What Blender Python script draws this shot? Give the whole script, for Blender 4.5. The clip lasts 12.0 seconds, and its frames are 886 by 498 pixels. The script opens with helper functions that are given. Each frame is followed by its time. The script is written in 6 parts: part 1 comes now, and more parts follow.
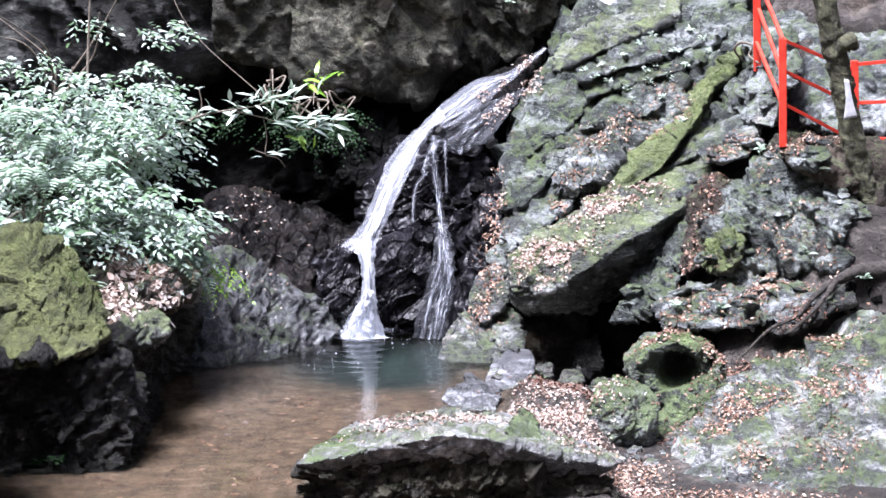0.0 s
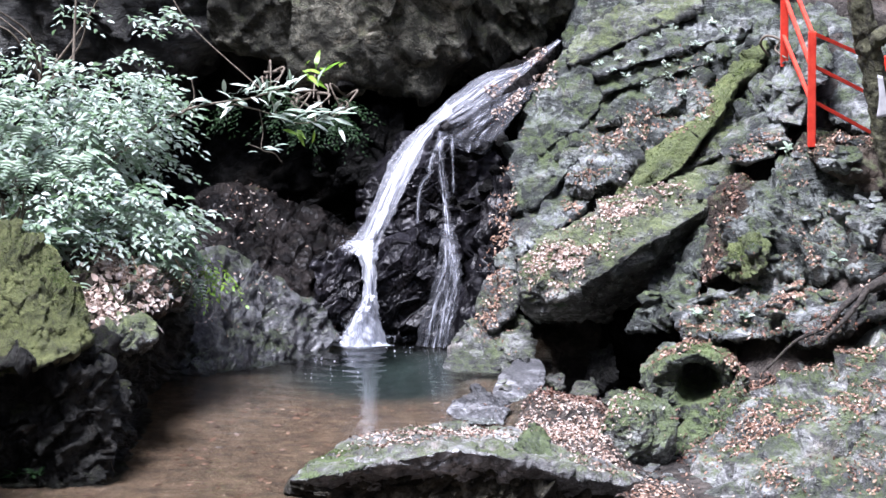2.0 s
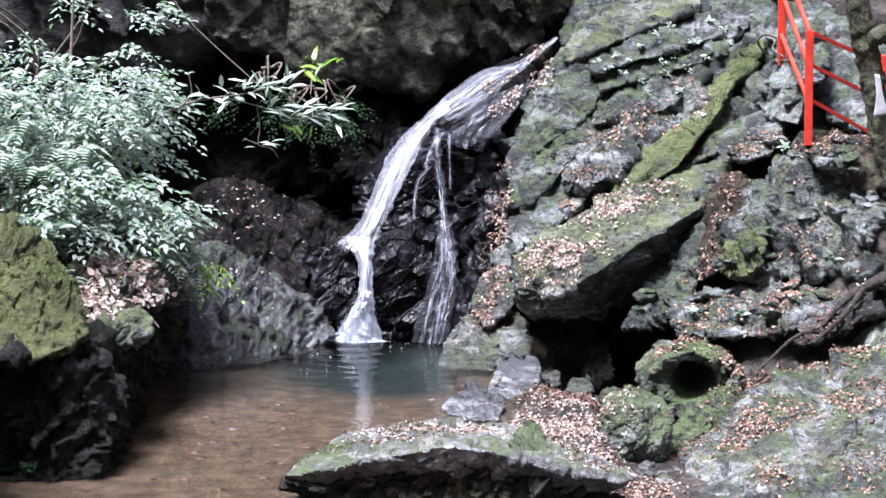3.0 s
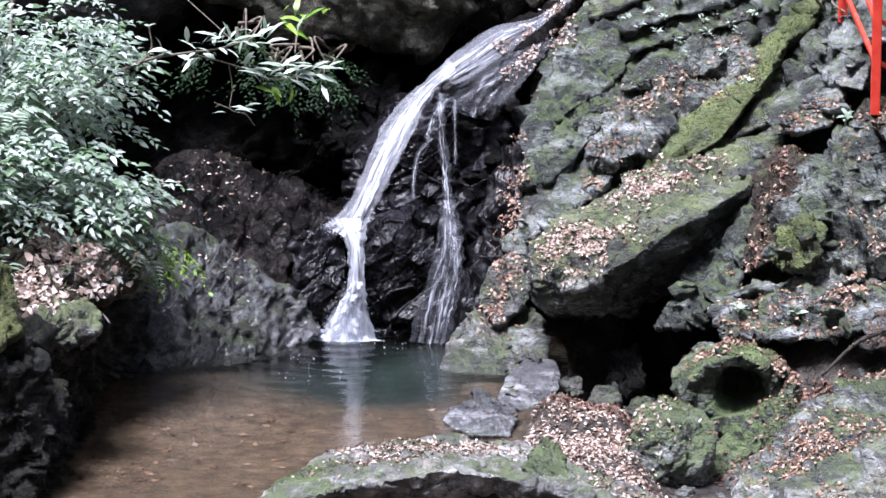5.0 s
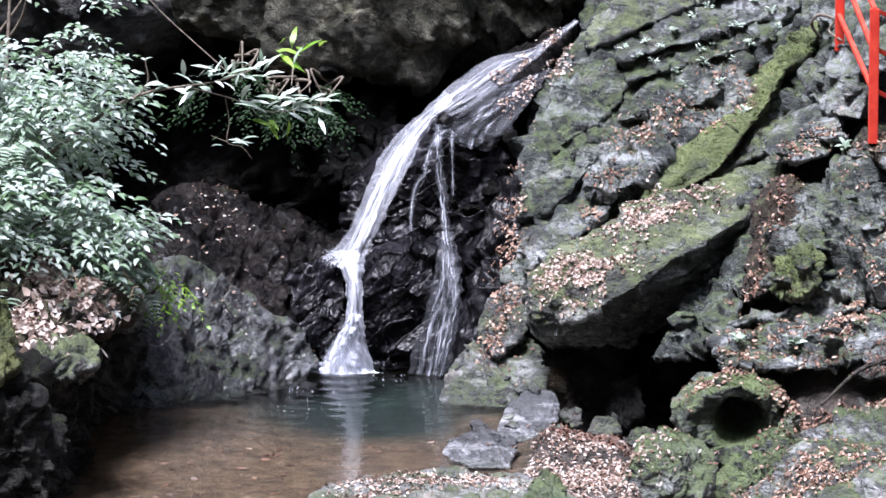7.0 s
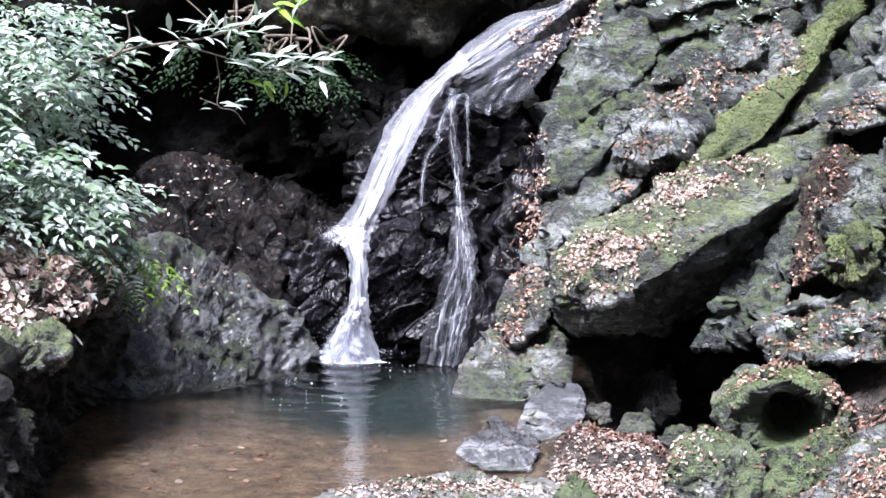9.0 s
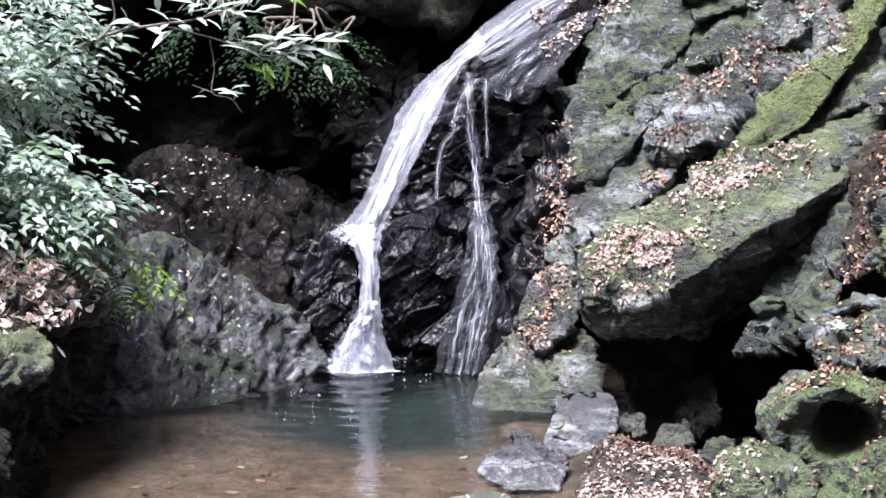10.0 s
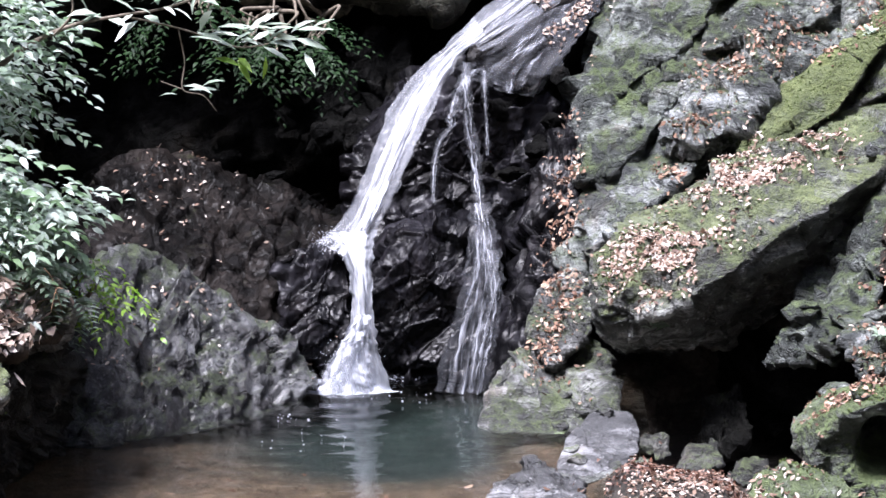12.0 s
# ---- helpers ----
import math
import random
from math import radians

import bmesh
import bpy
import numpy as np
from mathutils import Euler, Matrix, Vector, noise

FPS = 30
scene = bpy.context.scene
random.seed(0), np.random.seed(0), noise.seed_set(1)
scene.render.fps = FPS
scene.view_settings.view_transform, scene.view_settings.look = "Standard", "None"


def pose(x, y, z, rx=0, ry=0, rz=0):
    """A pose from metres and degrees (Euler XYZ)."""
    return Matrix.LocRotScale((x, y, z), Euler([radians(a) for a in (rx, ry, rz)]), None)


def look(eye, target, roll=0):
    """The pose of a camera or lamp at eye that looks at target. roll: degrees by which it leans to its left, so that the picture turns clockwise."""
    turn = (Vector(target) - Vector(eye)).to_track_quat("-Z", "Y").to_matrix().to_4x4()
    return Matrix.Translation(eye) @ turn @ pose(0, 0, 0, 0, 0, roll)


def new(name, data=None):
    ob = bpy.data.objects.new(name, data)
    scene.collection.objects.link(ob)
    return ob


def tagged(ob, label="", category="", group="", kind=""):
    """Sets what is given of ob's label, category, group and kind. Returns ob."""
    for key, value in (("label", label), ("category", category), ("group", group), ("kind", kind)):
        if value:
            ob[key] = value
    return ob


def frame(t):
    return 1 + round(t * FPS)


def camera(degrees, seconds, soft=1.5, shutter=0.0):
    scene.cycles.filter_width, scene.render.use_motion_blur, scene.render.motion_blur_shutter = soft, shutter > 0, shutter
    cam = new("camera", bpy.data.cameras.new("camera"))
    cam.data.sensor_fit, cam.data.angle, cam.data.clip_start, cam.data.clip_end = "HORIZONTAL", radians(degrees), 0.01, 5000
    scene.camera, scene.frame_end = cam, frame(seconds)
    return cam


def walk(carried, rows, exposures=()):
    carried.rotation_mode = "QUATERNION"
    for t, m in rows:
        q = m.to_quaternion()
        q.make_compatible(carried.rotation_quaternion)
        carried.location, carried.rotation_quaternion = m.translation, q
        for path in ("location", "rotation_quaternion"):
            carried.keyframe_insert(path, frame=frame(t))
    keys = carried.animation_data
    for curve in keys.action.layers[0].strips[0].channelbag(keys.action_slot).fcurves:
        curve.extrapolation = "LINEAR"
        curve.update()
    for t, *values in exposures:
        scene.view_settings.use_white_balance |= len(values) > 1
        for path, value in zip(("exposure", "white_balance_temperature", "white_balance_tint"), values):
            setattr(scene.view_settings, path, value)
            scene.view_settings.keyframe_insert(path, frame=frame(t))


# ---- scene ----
cam = camera(13.17, 12.0, soft=1.5)
# seconds, x, y, z, tilt from straight down, lean, turn
ROWS = [
    (0.0, 0.020, -19.713, 9.245, 78.146, 0.220, -0.056),
    (0.3, 0.024, -17.660, 8.801, 78.175, 0.380, -0.105),
    (0.5, 0.025, -17.531, 8.775, 78.194, 0.487, -0.138),
    (1.0, 0.038, -17.489, 8.806, 78.138, 0.327, -0.084),
    (1.5, 0.024, -17.494, 8.772, 78.336, 0.167, -0.043),
    (2.0, 0.000, -17.480, 8.757, 78.216, -0.305, 0.116),
    (2.5, 0.016, -17.522, 8.780, 78.163, -0.296, 0.108),
    (3.0, 0.009, -17.487, 8.741, 78.189, -0.657, 0.146),
    (3.5, 0.002, -17.400, 8.725, 78.141, -1.144, 0.251),
    (3.7, 0.030, -14.720, 8.165, 78.010, -0.400, 0.180),
    (3.9, 0.060, -12.330, 7.640, 78.010, -0.521, 0.220),
    (5.5, 0.068, -12.213, 7.611, 78.011, -1.043, 0.389),
    (6.0, 0.053, -12.165, 7.608, 78.142, -0.684, 0.267),
    (6.5, 0.033, -12.147, 7.598, 78.405, -0.549, 0.318),
    (7.0, 0.060, -12.183, 7.630, 78.433, -0.637, 0.259),
    (7.2, 0.060, -12.180, 7.630, 78.450, -0.690, 0.240),
    (8.8, -0.006, -9.110, 6.966, 78.120, -0.861, 0.405),
    (9.0, -0.006, -9.093, 6.963, 78.149, -0.861, 0.401),
    (9.2, -0.003, -6.900, 6.505, 78.100, -0.330, 0.415),
    (9.5, -0.001, -6.813, 6.487, 78.081, -0.025, 0.423),
    (10.0, 0.001, -6.737, 6.487, 78.083, -0.221, 0.570),
    (10.1, 0.001, -6.640, 6.465, 78.040, 0.020, 0.570),
    (10.3, 0.010, -4.600, 6.030, 77.900, 0.650, 0.560),
    (10.5, 0.012, -4.516, 6.010, 77.855, 0.897, 0.552),
    (11.0, 0.009, -4.470, 5.971, 78.140, 0.835, 0.515),
    (11.5, -0.007, -4.429, 5.999, 78.281, 0.776, 0.455),
    (12.0, -0.008, -4.387, 5.992, 78.191, 0.992, 0.322),
]
walk(cam, [(t, pose(x, y, z, rx, ry, rz)) for t, x, y, z, rx, ry, rz in ROWS],
     exposures=[(0.0, 1.72, 5730, 20), (0.5, 1.44, 5730, 20), (3.6, 1.44, 5730, 20), (3.9, 1.28, 5730, 20), (7.0, 1.30, 5770, 20), (9.0, 1.55, 5790, 20), (9.6, 1.48, 5850, 20), (12.0, 1.48, 5930, 20)])

# ---- light: shaded gorge under a bright sky ----
world = bpy.data.worlds.new("sky")
scene.world = world
world.use_nodes = True
wn = world.node_tree.nodes
sky = wn.new("ShaderNodeTexSky")
sky.sky_type = "NISHITA"
sky.sun_disc = False
sky.sun_elevation, sky.sun_rotation = radians(72), radians(230)
sky.air_density, sky.dust_density = 1.0, 3.0
world.node_tree.links.new(sky.outputs[0], wn["Background"].inputs[0])
wn["Background"].inputs[1].default_value = 0.095
sun = new("sun", bpy.data.lights.new("sun", "SUN"))
sun.data.energy, sun.data.angle, sun.data.color = 4.9, radians(22), (1.0, 0.98, 0.96)
sun.matrix_world = look((-6, 14, 24), (0, 19, 0))

# ---- noise on arrays ----
RNG = np.random.default_rng(7)
PERM = np.concatenate([RNG.permutation(256)] * 3)
GRAD = RNG.normal(size=(256, 3))
GRAD /= np.linalg.norm(GRAD, axis=1)[:, None]
CELL = RNG.random((256, 3))


def hashed(i):
    i = i.astype(int) & 255
    return PERM[PERM[PERM[i[..., 0]] + i[..., 1]] + i[..., 2]]


def perlin(p):
    """Gradient noise of an array of points, about -0.6 to 0.6."""
    i = np.floor(p)
    w = p - i
    fade = w * w * w * (w * (w * 6 - 15) + 10)
    total = 0
    for dx in (0, 1):
        for dy in (0, 1):
            for dz in (0, 1):
                o = np.array([dx, dy, dz])
                g = (GRAD[hashed(i + o)] * (w - o)).sum(-1)
                k = np.where(o, fade, 1 - fade).prod(-1)
                total = total + g * k
    return total


def fractal(p, octaves=4, gain=0.5):
    return sum(perlin(p * 2 ** k + 17 * k) * gain ** k for k in range(octaves))


def ridged(p, octaves=4, gain=0.5):
    return sum((0.35 - np.abs(perlin(p * 2 ** k + 31 * k))) * gain ** k for k in range(octaves))


def cells(p):
    """Distances to the nearest and second nearest cell points, and a random value and a slanted facet of the nearest cell."""
    i = np.floor(p)
    f1, f2, which = np.full(len(p), 9.0), np.full(len(p), 9.0), np.zeros(len(p))
    tilt = np.zeros(len(p))
    for dx in (-1, 0, 1):
        for dy in (-1, 0, 1):
            for dz in (-1, 0, 1):
                j = i + (dx, dy, dz)
                h = hashed(j)
                off = j + CELL[h] - p
                d = np.linalg.norm(off, axis=1)
                near = d < f1
                tilt = np.where(near, (off * GRAD[h]).sum(1), tilt)
                f2 = np.where(near, f1, np.minimum(f2, d))
                which = np.where(near, h / 255.0, which)
                f1 = np.where(near, d, f1)
    return f1, f2, which, tilt


# ---- materials ----
def nodes_of(name):
    m = bpy.data.materials.new(name)
    m.use_nodes = True
    return m, m.node_tree.nodes, m.node_tree.links, m.node_tree.nodes["Principled BSDF"]


def ramp(nodes, stops):
    r = nodes.new("ShaderNodeValToRGB")
    el = r.color_ramp.elements
    while len(el) < len(stops):
        el.new(0.5)
    for e, (at, c) in zip(el, stops):
        e.position, e.color = at, (*c, 1) if len(c) == 3 else c
    return r


def noise_tex(nodes, links, vec, scale, detail=6.0, rough=0.6, distort=0.0):
    n = nodes.new("ShaderNodeTexNoise")
    n.inputs["Scale"].default_value, n.inputs["Detail"].default_value = scale, detail
    n.inputs["Roughness"].default_value, n.inputs["Distortion"].default_value = rough, distort
    links.new(vec, n.inputs["Vector"])
    return n.outputs[0]


def math_node(nodes, links, op, a, b=None, clamp=False):
    n = nodes.new("ShaderNodeMath")
    n.operation, n.use_clamp = op, clamp
    for k, v in enumerate((a, b)):
        if v is None:
            continue
        if isinstance(v, (int, float)):
            n.inputs[k].default_value = v
        else:
            links.new(v, n.inputs[k])
    return n.outputs[0]


def map_range(nodes, links, v, a, b, c=0.0, d=1.0):
    n = nodes.new("ShaderNodeMapRange")
    n.interpolation_type = "SMOOTHSTEP"
    links.new(v, n.inputs[0])
    for k, x in enumerate((a, b, c, d)):
        n.inputs[k + 1].default_value = x
    return n.outputs[0]


def mixed(nodes, links, fac, a, b, mode="MIX"):
    n = nodes.new("ShaderNodeMix")
    n.data_type, n.blend_type = "RGBA", mode
    for k, v in ((0, fac), (6, a), (7, b)):
        if isinstance(v, (int, float)):
            n.inputs[k].default_value = v
        elif isinstance(v, tuple):
            n.inputs[k].default_value = (*v, 1)
        else:
            links.new(v, n.inputs[k])
    return n.outputs[2]


def rock_mat(name, dark, mid, light, moss=0.5, moss_dark=(0.026, 0.038, 0.015), moss_light=(0.235, 0.295, 0.125),
             rough=0.85, lichen=0.4, stretch=(1, 1, 1), bump=1.0, wet=0.0, spec=0.4):
    m, nodes, links, bsdf = nodes_of(name)
    geo = nodes.new("ShaderNodeNewGeometry")
    mapping = nodes.new("ShaderNodeMapping")
    mapping.inputs["Rotation"].default_value = (0.5, 0.75, 0.2)
    mapping.inputs["Scale"].default_value = stretch
    links.new(geo.outputs["Position"], mapping.inputs["Vector"])
    pos, bed = geo.outputs["Position"], mapping.outputs[0]
    big = noise_tex(nodes, links, bed, 1.5, 7, 0.6, 0.5)
    mid_n = noise_tex(nodes, links, bed, 5.0, 8, 0.68, 0.6)
    fine = noise_tex(nodes, links, pos, 15.0, 6, 0.7, 0.3)
    grain = noise_tex(nodes, links, pos, 65.0, 4, 0.7)
    base = ramp(nodes, [(0.38, dark), (0.495, tuple(0.74 * c for c in mid)), (0.595, tuple(min(0.66, 1.15 * c) for c in light))])
    tone = math_node(nodes, links, "ADD", math_node(nodes, links, "MULTIPLY", big, 0.40), math_node(nodes, links, "MULTIPLY", mid_n, 0.38))
    links.new(math_node(nodes, links, "ADD", tone, math_node(nodes, links, "MULTIPLY", fine, 0.22)), base.inputs[0])
    col = base.outputs[0]
    # iron stains, pale lichen in patches and in small flecks
    stain = map_range(nodes, links, noise_tex(nodes, links, pos, 2.1, 7, 0.7, 0.4), 0.52, 0.68, 0.0, 0.55)
    col = mixed(nodes, links, stain, col, (0.78, 0.60, 0.44), "MULTIPLY")
    spot = map_range(nodes, links, noise_tex(nodes, links, pos, 6.0, 8, 0.78), 0.60, 0.69)
    fleck = nodes.new("ShaderNodeTexVoronoi")
    fleck.inputs["Scale"].default_value = 24.0
    links.new(pos, fleck.inputs["Vector"])
    dots = math_node(nodes, links, "MULTIPLY", map_range(nodes, links, fleck.outputs[0], 0.26, 0.14), map_range(nodes, links, noise_tex(nodes, links, pos, 4.0, 4, 0.6), 0.48, 0.60))
    pale = math_node(nodes, links, "MAXIMUM", spot, dots)
    col = mixed(nodes, links, math_node(nodes, links, "MULTIPLY", pale, lichen), col, tuple(min(0.62, 1.4 * c + 0.06) for c in light))
    vor = nodes.new("ShaderNodeTexVoronoi")
    vor.feature = "DISTANCE_TO_EDGE"
    vor.inputs["Scale"].default_value = 3.2
    warp = nodes.new("ShaderNodeVectorMath")
    warp.operation = "ADD"
    links.new(bed, warp.inputs[0])
    wob = nodes.new("ShaderNodeTexNoise")
    wob.inputs["Scale"].default_value = 2.5
    wob.inputs["Detail"].default_value = 5.0
    links.new(bed, wob.inputs["Vector"])
    links.new(wob.outputs[1], warp.inputs[1])
    links.new(warp.outputs[0], vor.inputs["Vector"])
    crack = map_range(nodes, links, vor.outputs[0], 0.0, 0.035)
    col = mixed(nodes, links, math_node(nodes, links, "MULTIPLY", math_node(nodes, links, "SUBTRACT", 1.0, crack), 0.55), col, tuple(0.3 * c for c in dark))
    # moss keeps to faces that look up
    sep = nodes.new("ShaderNodeSeparateXYZ")
    links.new(geo.outputs["Normal"], sep.inputs[0])
    patch = noise_tex(nodes, links, pos, 3.4, 8, 0.68, 0.5)
    where = math_node(nodes, links, "ADD", math_node(nodes, links, "MULTIPLY", sep.outputs[2], 0.32), patch)
    mossy = map_range(nodes, links, math_node(nodes, links, "ADD", where, math_node(nodes, links, "ADD", math_node(nodes, links, "MULTIPLY", math_node(nodes, links, "SUBTRACT", fine, 0.25), 0.7), math_node(nodes, links, "MULTIPLY", math_node(nodes, links, "SUBTRACT", grain, 0.5), 0.35))), 1.05 - 0.55 * moss, 1.38 - 0.55 * moss)
    mcol = ramp(nodes, [(0.36, moss_dark), (0.51, tuple(0.5 * (a + b) for a, b in zip(moss_dark, moss_light))), (0.66, moss_light)])
    links.new(math_node(nodes, links, "ADD", math_node(nodes, links, "MULTIPLY", noise_tex(nodes, links, pos, 3.5, 8, 0.75), 0.7), math_node(nodes, links, "MULTIPLY", grain, 0.3)), mcol.inputs[0])
    col = mixed(nodes, links, math_node(nodes, links, "MULTIPLY", mossy, 0.86), col, mcol.outputs[0])
    links.new(col, bsdf.inputs["Base Color"])
    rr = math_node(nodes, links, "ADD", math_node(nodes, links, "MULTIPLY", fine, 0.35), rough - 0.2)
    links.new(math_node(nodes, links, "MAXIMUM", rr, math_node(nodes, links, "MULTIPLY", mossy, 0.9), True), bsdf.inputs["Roughness"])
    height = math_node(nodes, links, "ADD", math_node(nodes, links, "MULTIPLY", fine, 0.055), math_node(nodes, links, "MULTIPLY", grain, 0.016))
    height = math_node(nodes, links, "ADD", height, math_node(nodes, links, "MULTIPLY", mid_n, 0.13))
    height = math_node(nodes, links, "ADD", height, math_node(nodes, links, "MULTIPLY", crack, 0.02))
    height = math_node(nodes, links, "ADD", height, math_node(nodes, links, "MULTIPLY", math_node(nodes, links, "MULTIPLY", mossy, grain), 0.03))
    bsdf.inputs["Specular IOR Level"].default_value = spec
    if wet:
        bsdf.inputs["Coat Weight"].default_value, bsdf.inputs["Coat Roughness"].default_value = wet, 0.2
    b = nodes.new("ShaderNodeBump")
    b.inputs["Strength"].default_value, b.inputs["Distance"].default_value = 0.9, bump
    links.new(height, b.inputs["Height"])
    links.new(b.outputs[0], bsdf.inputs["Normal"])
    return m


BED = (0.5, 1.0, 1.6)
M_GREY = rock_mat("grey_schist", (0.016, 0.019, 0.019), (0.105, 0.115, 0.114), (0.43, 0.455, 0.455), moss=0.44, moss_light=(0.21, 0.27, 0.11), rough=0.65, stretch=BED)
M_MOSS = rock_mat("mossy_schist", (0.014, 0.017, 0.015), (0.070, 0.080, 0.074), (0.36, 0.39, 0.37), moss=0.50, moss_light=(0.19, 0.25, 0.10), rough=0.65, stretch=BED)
M_GREEN = rock_mat("moss_cushion_rock", (0.05, 0.055, 0.04), (0.13, 0.14, 0.11), (0.26, 0.27, 0.23), moss=1.0, moss_light=(0.24, 0.29, 0.10), stretch=BED)
M_SLAB = rock_mat("leafy_slab_rock", (0.025, 0.026, 0.025), (0.15, 0.154, 0.15), (0.50, 0.51, 0.505), moss=0.42, rough=0.7, stretch=BED)
M_PALE = rock_mat("pale_water_worn_rock", (0.045, 0.046, 0.048), (0.135, 0.137, 0.142), (0.36, 0.365, 0.375), moss=-0.05, rough=0.55, lichen=0.4, stretch=BED)
# Cliff rock in a dark colour that already holds its shade.
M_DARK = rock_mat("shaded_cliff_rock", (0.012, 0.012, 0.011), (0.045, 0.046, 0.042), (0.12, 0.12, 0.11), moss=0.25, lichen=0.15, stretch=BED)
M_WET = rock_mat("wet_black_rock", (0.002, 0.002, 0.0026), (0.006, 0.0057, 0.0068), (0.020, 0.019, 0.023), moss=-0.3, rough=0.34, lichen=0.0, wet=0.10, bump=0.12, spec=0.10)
# Damp brown rock; shade the cliff doesn't cast is put into this colour.
M_BROWN = rock_mat("damp_shaded_brown_rock", (0.001, 0.0009, 0.0008), (0.0036, 0.0029, 0.0026), (0.017, 0.014, 0.0125), moss=0.0, rough=0.5, lichen=0.03, bump=0.3, spec=0.07, wet=0.03, moss_light=(0.05, 0.05, 0.025))
# Shade of the hollows put into the rock as a near-black colour.
M_SHADE = rock_mat("shade_black_rock", (0.002, 0.002, 0.002), (0.007, 0.007, 0.0065), (0.024, 0.0235, 0.022), moss=-0.2, rough=0.65, lichen=0.03, spec=0.05)
M_POOLROCK = rock_mat("pool_side_rock", (0.004, 0.004, 0.005), (0.026, 0.026, 0.030), (0.17, 0.174, 0.18), moss=0.42, moss_light=(0.11, 0.14, 0.06), rough=0.5, lichen=0.2, wet=0.12, bump=0.8)
M_CLIFF = rock_mat("upper_cliff_rock", (0.012, 0.012, 0.007), (0.078, 0.077, 0.054), (0.26, 0.25, 0.19), moss=0.50, moss_light=(0.155, 0.175, 0.075), lichen=0.25)
# Bank rock darkened in colour for the shade under the overhang.
M_BANK = rock_mat("shade_dimmed_bank_rock", (0.004, 0.004, 0.004), (0.016, 0.016, 0.014), (0.055, 0.055, 0.05), moss=0.2, moss_light=(0.08, 0.09, 0.04), rough=0.6, lichen=0.04, spec=0.15)
M_BANKMOSS = rock_mat("thick_bank_moss", (0.03, 0.033, 0.02), (0.08, 0.085, 0.05), (0.18, 0.18, 0.12), moss=1.0, moss_dark=(0.022, 0.027, 0.009), moss_light=(0.20, 0.225, 0.075))
M_SHOAL = rock_mat("leaf_stained_slab", (0.024, 0.026, 0.026), (0.14, 0.146, 0.144), (0.50, 0.51, 0.505), moss=0.47, moss_light=(0.22, 0.29, 0.11), rough=0.65, stretch=BED)
# Lighter copy of the mossy schist: light on rock tops put into colour.
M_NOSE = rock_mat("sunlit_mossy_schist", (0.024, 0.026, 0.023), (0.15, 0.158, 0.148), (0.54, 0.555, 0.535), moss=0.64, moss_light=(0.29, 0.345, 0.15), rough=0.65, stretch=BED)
M_BOULDER = rock_mat("dark_mossy_boulder_rock", (0.018, 0.020, 0.017), (0.095, 0.104, 0.096), (0.38, 0.40, 0.38), moss=0.74, moss_light=(0.235, 0.31, 0.125), rough=0.65, stretch=BED)
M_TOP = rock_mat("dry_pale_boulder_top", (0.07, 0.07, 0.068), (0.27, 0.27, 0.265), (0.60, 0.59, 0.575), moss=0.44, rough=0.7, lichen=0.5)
# Brown stains, with the shade under the rim darkened into the colour.
M_UNDER = rock_mat("stained_shaded_boulder_side", (0.006, 0.0055, 0.003), (0.036, 0.032, 0.019), (0.15, 0.14, 0.10), moss=0.3, moss_light=(0.10, 0.11, 0.05), rough=0.6, lichen=0.2)
M_SOIL = rock_mat("forest_soil", (0.02, 0.015, 0.011), (0.055, 0.042, 0.03), (0.10, 0.08, 0.06), moss=0.3, rough=0.95, lichen=0.1)


def plain_mat(name, c1, c2, rough=0.6, scale=20.0, metal=0.0, bump=0.002, spec=0.5):
    m, nodes, links, bsdf = nodes_of(name)
    geo = nodes.new("ShaderNodeNewGeometry")
    n = noise_tex(nodes, links, geo.outputs["Position"], scale, 6, 0.65)
    r = ramp(nodes, [(0.35, c1), (0.65, c2)])
    links.new(n, r.inputs[0])
    links.new(r.outputs[0], bsdf.inputs["Base Color"])
    bsdf.inputs["Roughness"].default_value, bsdf.inputs["Metallic"].default_value = rough, metal
    bsdf.inputs["Specular IOR Level"].default_value = spec
    b = nodes.new("ShaderNodeBump")
    b.inputs["Distance"].default_value = bump
    links.new(n, b.inputs["Height"])
    links.new(b.outputs[0], bsdf.inputs["Normal"])
    return m


def leaf_mat(name, stops, rough=0.45, through_light=0.25, spec=0.5):
    """Leaves, each island of a colour of its own, with some light let through."""
    m, nodes, links, bsdf = nodes_of(name)
    geo = nodes.new("ShaderNodeNewGeometry")
    r = ramp(nodes, stops)
    links.new(geo.outputs["Random Per Island"], r.inputs[0])
    n = noise_tex(nodes, links, geo.outputs["Position"], 45.0, 3, 0.6)
    col = mixed(nodes, links, math_node(nodes, links, "MULTIPLY", n, 0.5), r.outputs[0], tuple(0.5 * c for c in stops[0][1]))
    links.new(col, bsdf.inputs["Base Color"])
    bsdf.inputs["Roughness"].default_value = rough
    bsdf.inputs["Specular IOR Level"].default_value = spec
    if through_light:
        t = nodes.new("ShaderNodeBsdfTranslucent")
        links.new(col, t.inputs[0])
        mix = nodes.new("ShaderNodeMixShader")
        mix.inputs[0].default_value = through_light
        links.new(bsdf.outputs[0], mix.inputs[1])
        links.new(t.outputs[0], mix.inputs[2])
        links.new(mix.outputs[0], nodes["Material Output"].inputs[0])
    return m


